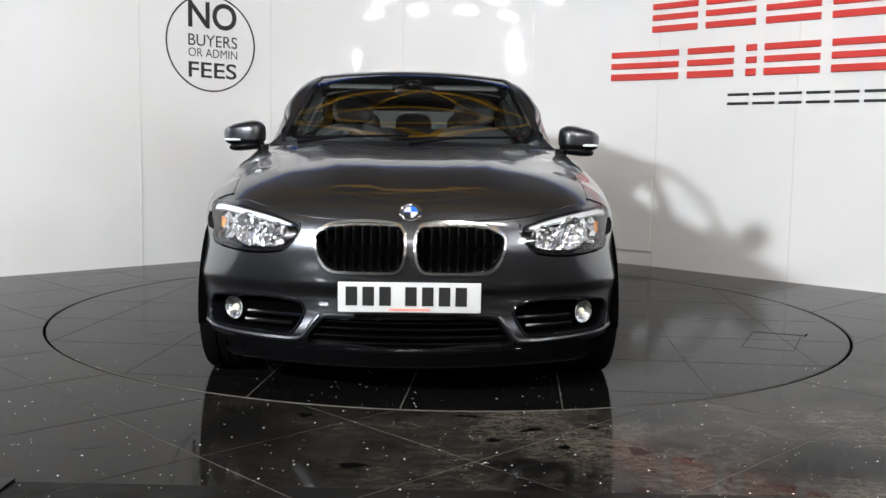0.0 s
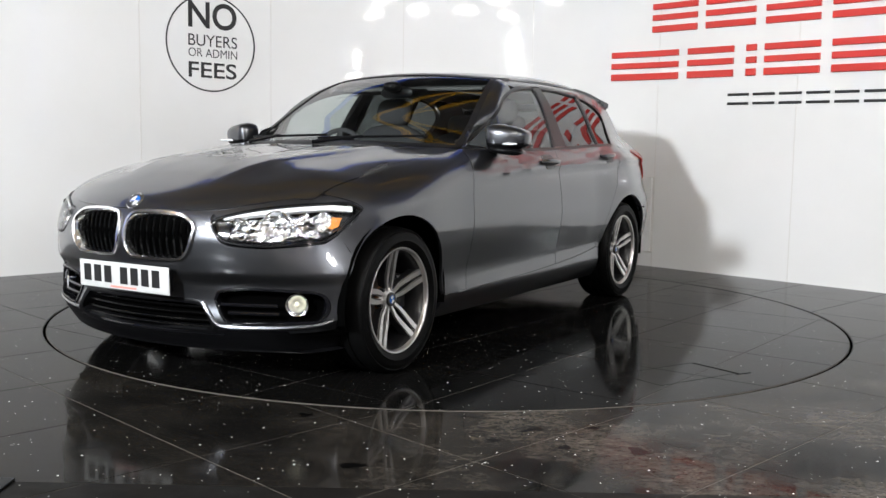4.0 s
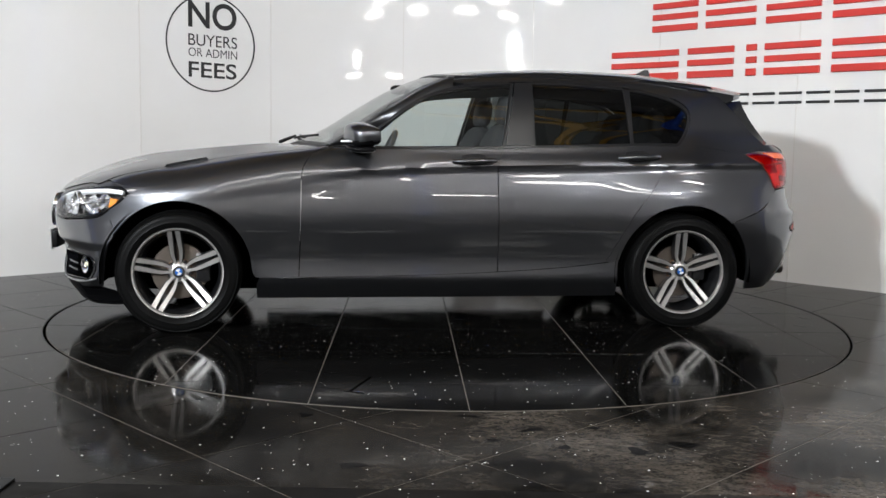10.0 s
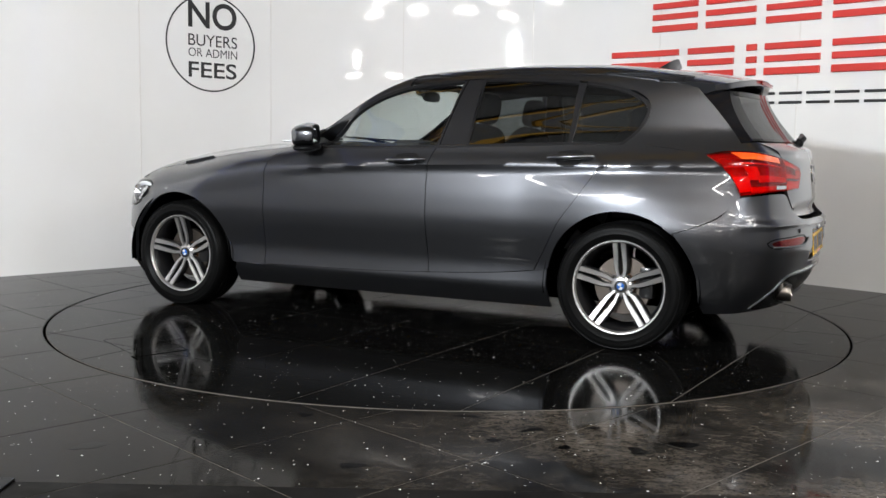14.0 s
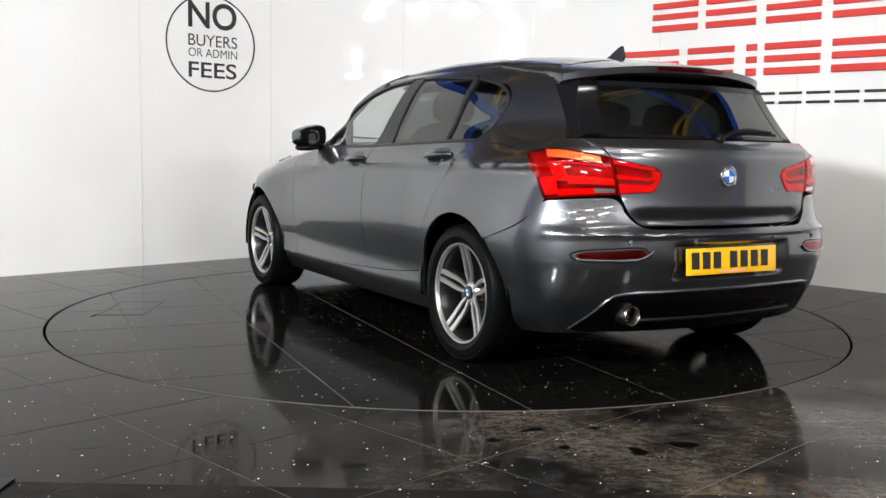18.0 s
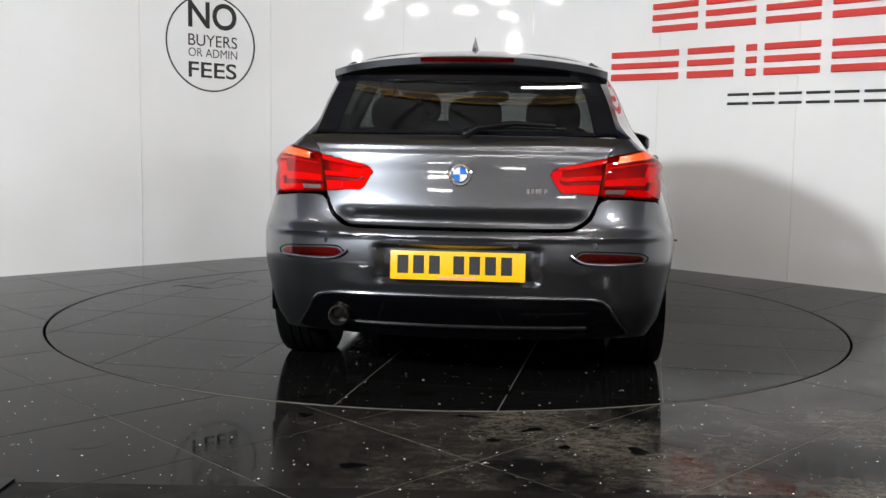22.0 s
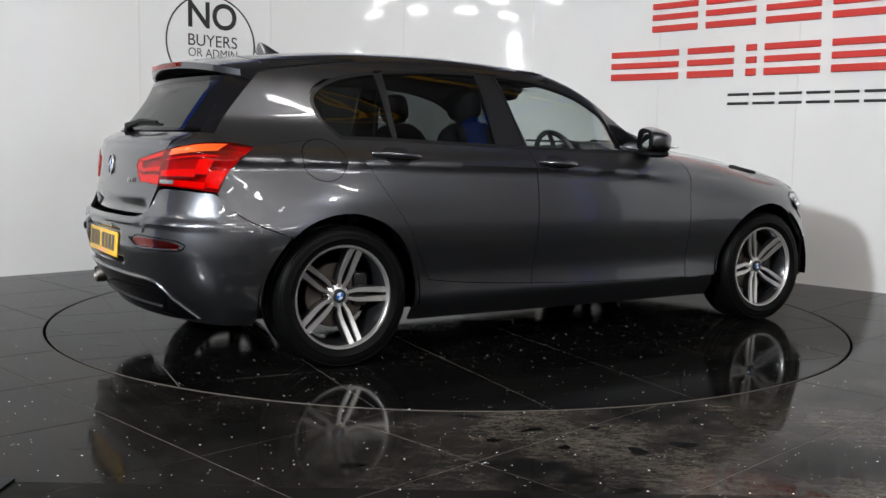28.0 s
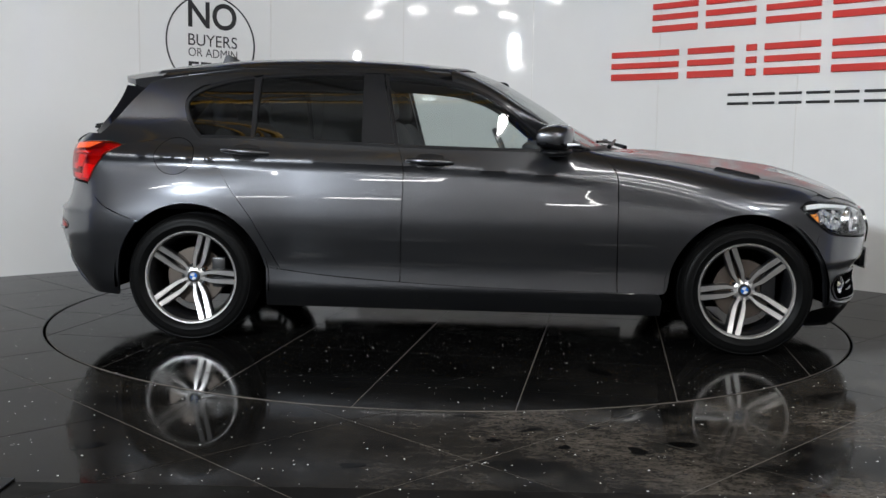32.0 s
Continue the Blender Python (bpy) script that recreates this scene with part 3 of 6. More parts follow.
def bisect(inside, lo, hi, turns=34):
    lo, hi = np.array(lo, float), np.array(hi, float)
    for _ in range(turns):
        m = (lo + hi) / 2
        i = inside(m)
        lo, hi = np.where(i, m, lo), np.where(i, hi, m)
    return (lo + hi) / 2


def side_pt(x, z):
    return np.stack([x, half_width(x, z), z], -1)


def nose_pt(a, z):
    """The skin round the front: a is the angle about a point 1 m ahead of the middle."""
    r = bisect(lambda r: (np.abs(r * np.sin(a)) < half_width(1 + r * np.cos(a), z)) & (1 + r * np.cos(a) < FRONT(z)), a * 0 + 0.2, a * 0 + 1.5)
    return np.stack([1 + r * np.cos(a), r * np.sin(a), z], -1)


def tail_pt(a, z):
    """The skin round the back: a is the angle about a point 1.1 m behind the middle."""
    r = bisect(lambda r: (np.abs(r * np.sin(a)) < half_width(-1.1 - r * np.cos(a), z)) & (-1.1 - r * np.cos(a) > REAR(z)), a * 0 + 0.2, a * 0 + 1.5)
    return np.stack([-1.1 - r * np.cos(a), r * np.sin(a), z], -1)


def top_pt(x, y):
    z = bisect(lambda z: np.abs(y) < half_width(x, z), x * 0 + 0.55, x * 0 + 1.46)
    return np.stack([x, y, z], -1)


def N(x, y, z):
    """Front place as angle and height."""
    return (math.atan2(y, x - 1.0), z)


def T(x, y, z):
    return (math.atan2(y, -1.1 - x), z)


def sample(ctrl, n, sharp=False):
    """n + 1 points evenly along a smooth line through the control points."""
    c = np.array(ctrl, float)
    if len(c) == 2 or sharp:
        fine = np.concatenate([np.linspace(c[i], c[i + 1], 24, endpoint=False) for i in range(len(c) - 1)] + [c[-1:]])
    else:
        p = np.vstack([2 * c[0] - c[1], c, 2 * c[-1] - c[-2]])
        out = []
        for i in range(1, len(p) - 2):
            t = np.linspace(0, 1, 24, endpoint=False)[:, None]
            m1, m2 = (p[i + 1] - p[i - 1]) / 2, (p[i + 2] - p[i]) / 2
            d = np.linalg.norm(p[i + 1] - p[i])
            m1 *= min(1, d / (np.linalg.norm(m1) + 1e-9)); m2 *= min(1, d / (np.linalg.norm(m2) + 1e-9))
            out.append((2 * t**3 - 3 * t**2 + 1) * p[i] + (t**3 - 2 * t**2 + t) * m1 + (-2 * t**3 + 3 * t**2) * p[i + 1] + (t**3 - t**2) * m2)
        fine = np.concatenate(out + [c[-1:]])
    s = np.concatenate([[0], np.cumsum(np.linalg.norm(np.diff(fine, axis=0), axis=1))])
    t = np.linspace(0, s[-1], n + 1)
    return np.stack([np.interp(t, s, fine[:, k]) for k in range(fine.shape[1])], -1)


def coons(bottom, right, top, left, nu, nv):
    """A net between four lines; bottom and top run from left to right, left and right from bottom to top."""
    b, t, l, r = sample(bottom, nu), sample(top, nu), sample(left, nv), sample(right, nv)
    u, v = np.linspace(0, 1, nu + 1)[:, None, None], np.linspace(0, 1, nv + 1)[None, :, None]
    flat = (1 - u) * (1 - v) * b[0] + u * (1 - v) * b[-1] + (1 - u) * v * t[0] + u * v * t[-1]
    return (1 - v) * b[:, None] + v * t[:, None] + (1 - u) * l[None] + u * r[None] - flat


def between(bottom, top, nu, nv):
    b, t = sample(bottom, nu), sample(top, nu)
    v = np.linspace(0, 1, nv + 1)[None, :, None]
    return (1 - v) * b[:, None] + v * t[:, None]


def on(fn, net):
    flat = net.reshape(-1, 2)
    return fn(flat[:, 0], flat[:, 1]).reshape(*net.shape[:2], 3)


def normals(P, centre=(0, 0, 0.6)):
    n = np.cross(np.gradient(P, axis=0), np.gradient(P, axis=1))
    n /= np.linalg.norm(n, axis=-1, keepdims=True) + 1e-12
    out = np.sign(((P - np.array(centre)) * n).sum(-1).mean())
    return n * (out or 1)


def sheet_bm(P, lift=0.0, gap=0.0022, depth=0.014, holes=None, net=None, s=1, normal=None):
    """A panel over a net of points with its rim turned inwards; s = -1 mirrors it."""
    P = P.copy()
    n = normals(P) if normal is None else normal
    P += n * lift
    Q = P.copy()
    if gap:
        for a, b in (((0,), (1,)), ((-1,), (-2,))):
            d = P[b[0]] - P[a[0]]
            Q[a[0]] += d / (np.linalg.norm(d, axis=-1, keepdims=True) + 1e-9) * gap
        for a, b in ((0, 1), (-1, -2)):
            d = P[:, b] - P[:, a]
            Q[:, a] += d / (np.linalg.norm(d, axis=-1, keepdims=True) + 1e-9) * gap
    P = Q
    nu, nv = P.shape[:2]
    bm = bmesh.new()
    S = np.array([1, s, 1.0])
    vs = [[bm.verts.new(P[i, j] * S + SHIFT) for j in range(nv)] for i in range(nu)]
    e1, e2, en = P[1, 0] - P[0, 0], P[0, 1] - P[0, 0], n[nu // 2, nv // 2]
    c = np.cross(P[nu // 2, nv // 2] - P[nu // 2 - 1, nv // 2], P[nu // 2, nv // 2] - P[nu // 2, nv // 2 - 1])
    flip = (c @ en < 0) != (s < 0)
    for i in range(nu - 1):
        for j in range(nv - 1):
            if holes is not None and any(inside_poly((net[i, j] + net[i + 1, j + 1]) / 2, h) for h in holes):
                continue
            q = [vs[i][j], vs[i + 1][j], vs[i + 1][j + 1], vs[i][j + 1]]
            bm.faces.new(q[::-1] if flip else q)
    if depth:
        ring = [(i, 0) for i in range(nu)] + [(nu - 1, j) for j in range(1, nv)] + [(i, nv - 1) for i in range(nu - 2, -1, -1)] + [(0, j) for j in range(nv - 2, 0, -1)]
        low = [bm.verts.new((P[i, j] - n[i, j] * depth) * S + SHIFT) for i, j in ring]
        for k in range(len(ring)):
            a, b = ring[k], ring[(k + 1) % len(ring)]
            q = [vs[a[0]][a[1]], low[k], low[(k + 1) % len(ring)], vs[b[0]][b[1]]]
            bm.faces.new(q[::-1] if flip else q)
    if holes is not None:
        bmesh.ops.delete(bm, geom=[v for v in bm.verts if not v.link_faces], context="VERTS")
    bmesh.ops.remove_doubles(bm, verts=bm.verts, dist=0.00005)
    return bm


def inside_poly(p, poly):
    x, y = p
    odd = False
    for k in range(len(poly)):
        (x1, y1), (x2, y2) = poly[k - 1], poly[k]
        if (y1 > y) != (y2 > y) and x < (x2 - x1) * (y - y1) / (y2 - y1) + x1:
            odd = not odd
    return odd


def loop_of(ctrl, n=64):
    """A closed smooth line."""
    c = list(ctrl)
    return sample(c + [c[0]], n)[:-1]


def ring_bm(loop, fn, wide, lift=0.004, deep=0.012, s=1, stretch=1.0, inward=False):
    """A raised band along a closed line on the skin, of that width outwards of it."""
    L = np.array(loop, float)
    d = np.roll(L, -1, 0) - np.roll(L, 1, 0)
    d[:, 0] *= stretch
    out = np.stack([d[:, 1], -d[:, 0]], -1)
    out /= np.linalg.norm(out, axis=1, keepdims=True) + 1e-9
    area2 = np.sum(L[:, 0] * np.roll(L[:, 1], -1) - np.roll(L[:, 0], -1) * L[:, 1])
    if area2 < 0:
        out = -out
    if inward:
        out = -out
    out[:, 0] /= stretch
    rows = []
    for w, h in ((0.0, -deep), (0.0, lift * 0.5), (wide * 0.2, lift), (wide * 0.8, lift), (wide, lift * 0.5), (wide, -deep)):
        q = L + out * w
        p = fn(q[:, 0], q[:, 1])
        e = 0.003
        n = np.cross(fn(q[:, 0] + e, q[:, 1]) - p, fn(q[:, 0], q[:, 1] + e) - p)
        n /= np.linalg.norm(n, axis=1, keepdims=True) + 1e-9
        n *= np.sign((n * (p - np.array((0, 0, 0.6)))).sum(1, keepdims=True))
        rows.append((p + n * h) * np.array([1, s, 1.0]) + SHIFT)
    bm = grid_bm(rows, close_v=True)
    bmesh.ops.recalc_face_normals(bm, faces=bm.faces)
    return bm


def fill_bm(loop, fn, lift=0.0, s=1, rings=6):
    """A lid over a closed line on the skin, moved outwards by lift, in rings towards its middle."""
    L = np.array(loop, float)
    mid = L.mean(0)
    bm = bmesh.new()
    prev = None
    for k in range(rings):
        q = mid + (L - mid) * (1 - k / rings)
        p = fn(q[:, 0], q[:, 1])
        e = 0.003
        n = np.cross(fn(q[:, 0] + e, q[:, 1]) - p, fn(q[:, 0], q[:, 1] + e) - p)
        n /= np.linalg.norm(n, axis=1, keepdims=True) + 1e-9
        n *= np.sign((n * (p - np.array((0, 0, 0.6)))).sum(1, keepdims=True))
        vs = [bm.verts.new(v) for v in (p + n * lift) * np.array([1, s, 1.0]) + SHIFT]
        if prev:
            for i in range(len(vs)):
                bm.faces.new([prev[i], prev[(i + 1) % len(vs)], vs[(i + 1) % len(vs)], vs[i]])
        prev = vs
    bm.faces.new(prev)
    bmesh.ops.recalc_face_normals(bm, faces=bm.faces)
    # the lid faces away from the car's middle
    c = sum((f.normal.dot(f.calc_center_median() - Vector((MID_X, MID_Y, 0.6))) for f in bm.faces))
    if c < 0:
        bmesh.ops.reverse_faces(bm, faces=bm.faces)
    return bm


def tube_bm(points, radius, sides=8, bm=None, flat=1.0):
    """A rod along points, with a radius for each or one for all."""
    pts = [Vector(p) for p in points]
    rows = []
    for i, p in enumerate(pts):
        d = (pts[min(i + 1, len(pts) - 1)] - pts[max(i - 1, 0)]).normalized()
        side = d.cross(Vector((0, 0, 1)))
        side = (side if side.length > 0.05 else d.cross(Vector((0, 1, 0)))).normalized()
        up = side.cross(d)
        r = radius[i] if isinstance(radius, (list, tuple)) else radius
        rows.append([p + side * math.cos(a) * r + up * math.sin(a) * r * flat for a in [2 * math.pi * k / sides for k in range(sides)]])
    b = grid_bm(rows, close_v=True)
    b.faces.new([v for v in b.verts][:sides])
    b.faces.new([v for v in b.verts][-sides:])
    bmesh.ops.recalc_face_normals(b, faces=b.faces)
    return b if bm is None else join_bm(bm, b)


def C(x, y, z):
    """A place on the car as a place of the turntable."""
    return (x + MID_X, y + MID_Y, z)


def egg_bm(size, m, power=0.8, seg=20):
    """A rounded block."""
    bm = bmesh.new()
    bmesh.ops.create_uvsphere(bm, u_segments=seg, v_segments=seg // 2 + 2, radius=1)
    for v in bm.verts:
        v.co = Vector([math.copysign(abs(c) ** power, c) for c in v.co])
        v.co = Vector((v.co.x * size[0], v.co.y * size[1], v.co.z * size[2]))
    bmesh.ops.transform(bm, matrix=m, verts=bm.verts)
    return bm


# ---- the car: panels ----
car = new("car")
tagged(car, "dark metallic grey five-door hatchback parked on the turntable", "car")
SIDES = (1, -1)
DOOR_F = [(0.737, 0.285), (0.728, 0.55), (0.725, 0.75), (0.720, 0.84), (0.690, 0.90), (0.645, 0.942), (0.60, 0.964)]
SPLIT = [(-0.313, 0.312), (-0.306, 0.60), (-0.302, 0.85), (-0.318, 0.93), (-0.342, 0.982)]
DOOR_R = [(-0.905, 0.362), (-0.93, 0.41), (-0.985, 0.51), (-1.045, 0.62), (-1.133, 0.74), (-1.229, 0.885), (-1.315, 0.998)]
foot = curve((-0.976, 0.372), (-0.905, 0.362), (-0.70, 0.338), (-0.313, 0.312), (0.14, 0.294), (0.737, 0.285))
FOOT_F = [(x, float(foot(x))) for x in np.linspace(0.737, -0.313, 9)]
FOOT_R = [(x, float(foot(x))) for x in np.linspace(-0.313, -0.905, 7)]
FOOT = FOOT_F + FOOT_R[1:]
HOOD_Y = curve((0.60, 0.735), (0.8, 0.712), (1.1, 0.695), (1.5, 0.712), (1.73, 0.702), (1.80, 0.67))


def arch(cx, a0, a1, r=0.372, n=10):
    return [(cx + r * math.cos(radians(a0 + (a1 - a0) * k / n)), 0.306 + r * math.sin(radians(a0 + (a1 - a0) * k / n))) for k in range(n + 1)]


def hood_edge(x):
    return (x, float(top_pt(np.array([x]), np.array([float(HOOD_Y(x))]))[0, 2]))


WIN_F_TOP = [(0.440, 0.972), (0.345, 1.035), (0.200, 1.146), (0.042, 1.238), (-0.172, 1.297), (-0.405, 1.317)]
WIN_F_BOT = [(0.440, 0.969), (0.05, 0.971), (-0.33, 0.979)]
WIN_R_TOP, WIN_R_BOT = [(-0.528, 1.322), (-0.78, 1.318), (-1.042, 1.301)], [(-0.513, 0.986), (-1.045, 1.005)]
WIN_Q_TOP = [(-1.082, 1.297), (-1.19, 1.280), (-1.30, 1.250), (-1.385, 1.205), (-1.408, 1.159), (-1.375, 1.075), (-1.318, 1.012)]
WIN_Q_BOT = [(-1.064, 1.006), (-1.19, 1.009), (-1.312, 1.010)]
RAIL = curve((-1.62, 1.292), (-1.40, 1.325), (-1.06, 1.366), (-0.70, 1.380), (-0.42, 1.372), (-0.18, 1.355), (-0.06, 1.342))


def mirror_shell(m):
    bm = egg_bm((0.074, 0.110, 0.062), Matrix(), 0.55, 32)
    for v in bm.verts:
        # flat towards the driver, drawn to a low outer tip
        v.co.x = max(v.co.x, -0.050)
        v.co.z += 0.012 * (1 - abs(v.co.x) / 0.1)
        t = v.co.y / 0.105
        if m.translation.y < MID_Y:
            t = -t
        if v.co.z > 0:
            v.co.z *= 1.08 - 0.50 * max(0.0, (t + 1) / 2) ** 1.6
        v.co.x -= 0.03 * max(0.0, t) ** 2
    bmesh.ops.transform(bm, matrix=m, verts=bm.verts)
    bm.normal_update()
    return bm


def side_panels(s):
    hood = [hood_edge(x) for x in (0.605, 0.75, 0.95, 1.2, 1.45, 1.62, 1.70)]
    wing = coons([(0.737, 0.285), (0.86, 0.283), (0.955, 0.285)] + arch(1.345, 178, 33), [(1.657, 0.508), (1.672, 0.56), (1.695, 0.612), (1.62, 0.672), (1.578, 0.715), (1.62, 0.746), (1.70, hood[-1][1])],
                 hood, DOOR_F, 60, 40)
    P = on(side_pt, wing)
    part("front_wing", sheet_bm(P, s=s), M_PAINT, car)
    net = coons(FOOT_F, SPLIT, [(0.60, 0.964), (0.30, 0.963), (-0.342, 0.976)], DOOR_F, 44, 36)
    front = part("front_door", sheet_bm(on(side_pt, net), s=s), M_PAINT, car)
    net = coons(FOOT_R, DOOR_R, [(-0.342, 0.980), (-0.8, 0.994), (-1.315, 1.0)], SPLIT, 44, 36)
    rear = part("rear_door", sheet_bm(on(side_pt, net), s=s), M_PAINT, car)
    sill = coons([(0.955, 0.168), (0, 0.168), (-0.985, 0.172)], [(-0.985, 0.172), (-0.978, 0.25), (-0.973, 0.306), (-0.976, 0.372)], FOOT + [(-0.976, 0.372)], [(0.955, 0.168), (0.955, 0.25), (0.93, 0.285), (0.737, 0.285)], 60, 8)
    strip = between([(x, z - 0.035) for x, z in FOOT], [(x, z + 0.03) for x, z in FOOT], 50, 4)
    part("sill_flange", sheet_bm(on(side_pt, strip), lift=-0.006, gap=0, depth=0.0, s=s), M_DEEP, car)
    part("sill", sheet_bm(on(side_pt, sill), s=s), M_PAINT, car)
    rim = DOOR_R + [(-1.45, 0.992), (-1.60, 0.975), (-1.715, 0.957)] + [(-1.765, 0.925), (-1.835, 0.86), (-1.885, 0.762), (-1.80, 0.672), (-1.70, 0.622), (-1.60, 0.588)]
    q = between([(-0.94, 0.366), (-0.976, 0.372)] + arch(-1.345, 16, 133), rim, 150, 22)
    quarter = part("quarter_panel", sheet_bm(on(side_pt, q), s=s, gap=0.0018), M_PAINT, car)
    pil = coons([(-1.315, 0.999), (-1.45, 0.993), (-1.60, 0.976), (-1.715, 0.959), (-1.83, 0.985), (-1.865, 1.005)], [(-1.865, 1.005), (-1.80, 1.085), (-1.72, 1.180), (-1.655, 1.250), (-1.615, 1.292)],
                [(-1.30, 1.285), (-1.36, 1.305), (-1.48, 1.310), (-1.615, 1.294)], [(-1.315, 0.999), (-1.385, 1.06), (-1.425, 1.15), (-1.405, 1.22), (-1.30, 1.285)], 26, 30)
    part("rear_pillar", sheet_bm(on(side_pt, pil), s=s, gap=0.0, depth=0.02), M_PAINT, car)
    rail = between([(-0.06, 1.330), (-0.172, 1.311), (-0.405, 1.331), (-0.78, 1.332), (-1.06, 1.315), (-1.30, 1.268), (-1.36, 1.25)][:6] + [(-1.34, 1.262)],
                   [(x, float(RAIL(x))) for x in (-0.06, -0.2, -0.42, -0.78, -1.06, -1.30, -1.45)], 40, 6)
    part("roof_rail", sheet_bm(on(side_pt, rail), s=s, gap=0.0, depth=0.02), M_PAINT, car)
    # glass and its dark surround
    for name, top, bot, mat in (("front_window", WIN_F_TOP, WIN_F_BOT, M_GLASS), ("rear_window", WIN_R_TOP, WIN_R_BOT, M_TINT), ("quarter_window", WIN_Q_TOP, WIN_Q_BOT, M_TINT)):
        P = on(side_pt, between(bot, top, 26, 14))
        w = part(name, sheet_bm(P, lift=-0.008, gap=0, depth=0, s=s), mat, car, "tinted privacy glass" if mat is M_TINT else "clear side glass")
        w.visible_shadow = False
        loop = np.concatenate([sample(bot, 30), sample(top, 50)[::-1]])
        keep = [0] + [i for i in range(1, len(loop)) if np.linalg.norm(loop[i] - loop[i - 1]) > 0.002]
        part("window_frame", ring_bm(loop[keep], side_pt, 0.016, 0.001, 0.02, s), M_TRIM, w)
    # middle pillar
    for a, b, c, d in (((-0.338, 0.978), (-0.348, 0.982), (-0.412, 1.326), (-0.424, 1.328)), ((-0.350, 0.982), (-0.508, 0.986), (-0.428, 1.328), (-0.522, 1.330))):
        P = on(side_pt, between([a, b], [c, d], 6, 16))
        part("door_pillar", sheet_bm(P, lift=-0.001, gap=0.0015, depth=0.016, s=s), M_TRIM, front if a[0] > -0.34 else rear, "black satin pillar trim")
    P = on(side_pt, between([(-1.047, 1.005), (-1.062, 1.005)], [(-1.044, 1.305), (-1.080, 1.302)], 3, 10))
    part("window_bar", sheet_bm(P, lift=0.002, gap=0, depth=0.02, s=s), M_TRIM, rear)
    P = on(side_pt, between([(0.56, 0.957), (0.2, 0.957), (-0.34, 0.966), (-0.8, 0.984), (-1.30, 0.998)], [(0.54, 0.966), (0.2, 0.966), (-0.34, 0.975), (-0.8, 0.993), (-1.31, 1.006)], 60, 2))
    part("belt_strip", sheet_bm(P, lift=0.004, gap=0, depth=0.012, s=s), M_TRIM, car, "black rubber strip under the windows")
    # front pillar, from the glass of the windscreen to the side window
    e = sample(EDGE, 30)
    w2 = sample([(0.560, 0.968), (0.452, 0.985), (0.345, 1.050), (0.198, 1.161), (0.040, 1.253), (-0.085, 1.290)], 30)
    inner = side_pt(w2[:, 0], w2[:, 1])
    v = np.linspace(0, 1, 7)[None, :, None]
    P = (1 - v) * inner[:, None] + v * e[:, None]
    out = np.array([0.35, 0.75, 0.5])
    P += out / np.linalg.norm(out) * 0.016 * (4 * v * (1 - v))
    part("front_pillar", sheet_bm(P, gap=0, depth=0.02, s=s), M_PAINT, car)
    tri = between([(0.60, 0.966), (0.44, 0.966)], [(0.56, 0.985), (0.435, 0.99)], 6, 3)
    part("mirror_base", sheet_bm(on(side_pt, tri), lift=0.002, gap=0, depth=0.02, s=s), M_TRIM, car, "black mirror base triangle")
    # handles
    for hx0, hx1, hz0, hz1, owner in ((-0.062, -0.288, 0.896, 0.904, front), (-0.962, -1.195, 0.926, 0.938, rear)):
        xs = np.linspace(hx0, hx1, 13)
        zs = np.linspace(hz0, hz1, 13)
        ys = half_width(xs, zs)
        bow = np.sin(np.linspace(0, math.pi, 13)) ** 0.6
        pts = [C(x, s * (y + 0.004 + 0.028 * b), z) for x, y, z, b in zip(xs, ys, zs, bow)]
        part("door_handle", tube_bm(pts, [0.010 + 0.0085 * b for b in bow], 12, flat=0.9), M_PAINT, owner, "body-coloured pull handle")
        loop = loop_of([(hx0 - 0.05, hz0 + 0.031), (hx0 - 0.11, hz0 + 0.040), (hx0 - 0.17, hz0 + 0.034), (hx0 - 0.18, hz0), (hx0 - 0.16, hz0 - 0.029), (hx0 - 0.11, hz0 - 0.038), (hx0 - 0.06, hz0 - 0.029), (hx0 - 0.04, hz0)], 32)
        # no hollow: a near-black lid on the skin paints in the cup's shade
        part("handle_cup_shade", fill_bm(loop, side_pt, 0.0012, s), M_CUPSHADE, owner, "flat dark patch painting the shade of the handle recess")
        part("handle_rim", ring_bm(loop, side_pt, 0.004, 0.0022, 0.004, s), M_PAINT, owner)
    # door mirror
    m = Matrix.Translation(C(0.425, s * 0.885, 1.018)) @ pose(0, 0, 0, 0, 4, s * 14)
    shell = mirror_shell(m)
    for f in shell.faces:
        # the flat back, towards the driver, is black plastic
        f.material_index = 1 if f.normal.x < -0.75 or f.calc_center_median().z < 0.992 else 0
    mirror = part("door_mirror", shell, (M_PAINT, M_BLACK), car)
    part("mirror_foot", egg_bm((0.075, 0.088, 0.022), Matrix.Translation(C(0.425, s * 0.872, 0.958)) @ pose(0, 0, 0, s * -6, 0, s * 14), 0.8), M_BLACK, mirror, "black lower mirror shell")
    part("mirror_stalk", tube_bm([C(0.45, s * 0.78, 0.962), C(0.44, s * 0.825, 0.958), C(0.43, s * 0.86, 0.965)], [0.022, 0.018, 0.022], 10), M_BLACK, mirror)
    part("mirror_glass", egg_bm((0.004, 0.078, 0.042), Matrix.Translation(C(0.369, s * 0.902, 1.018)) @ pose(0, 0, 0, 0, 4, s * 14), 0.6), M_MIRROR, mirror, "mirror glass")
    part("mirror_indicator", egg_bm((0.030, 0.052, 0.0075), Matrix.Translation(C(0.487, s * 0.925, 0.990)) @ pose(0, 0, 0, 0, 0, s * -38), 0.7), M_LAMPWHITE, mirror, "white indicator strip")


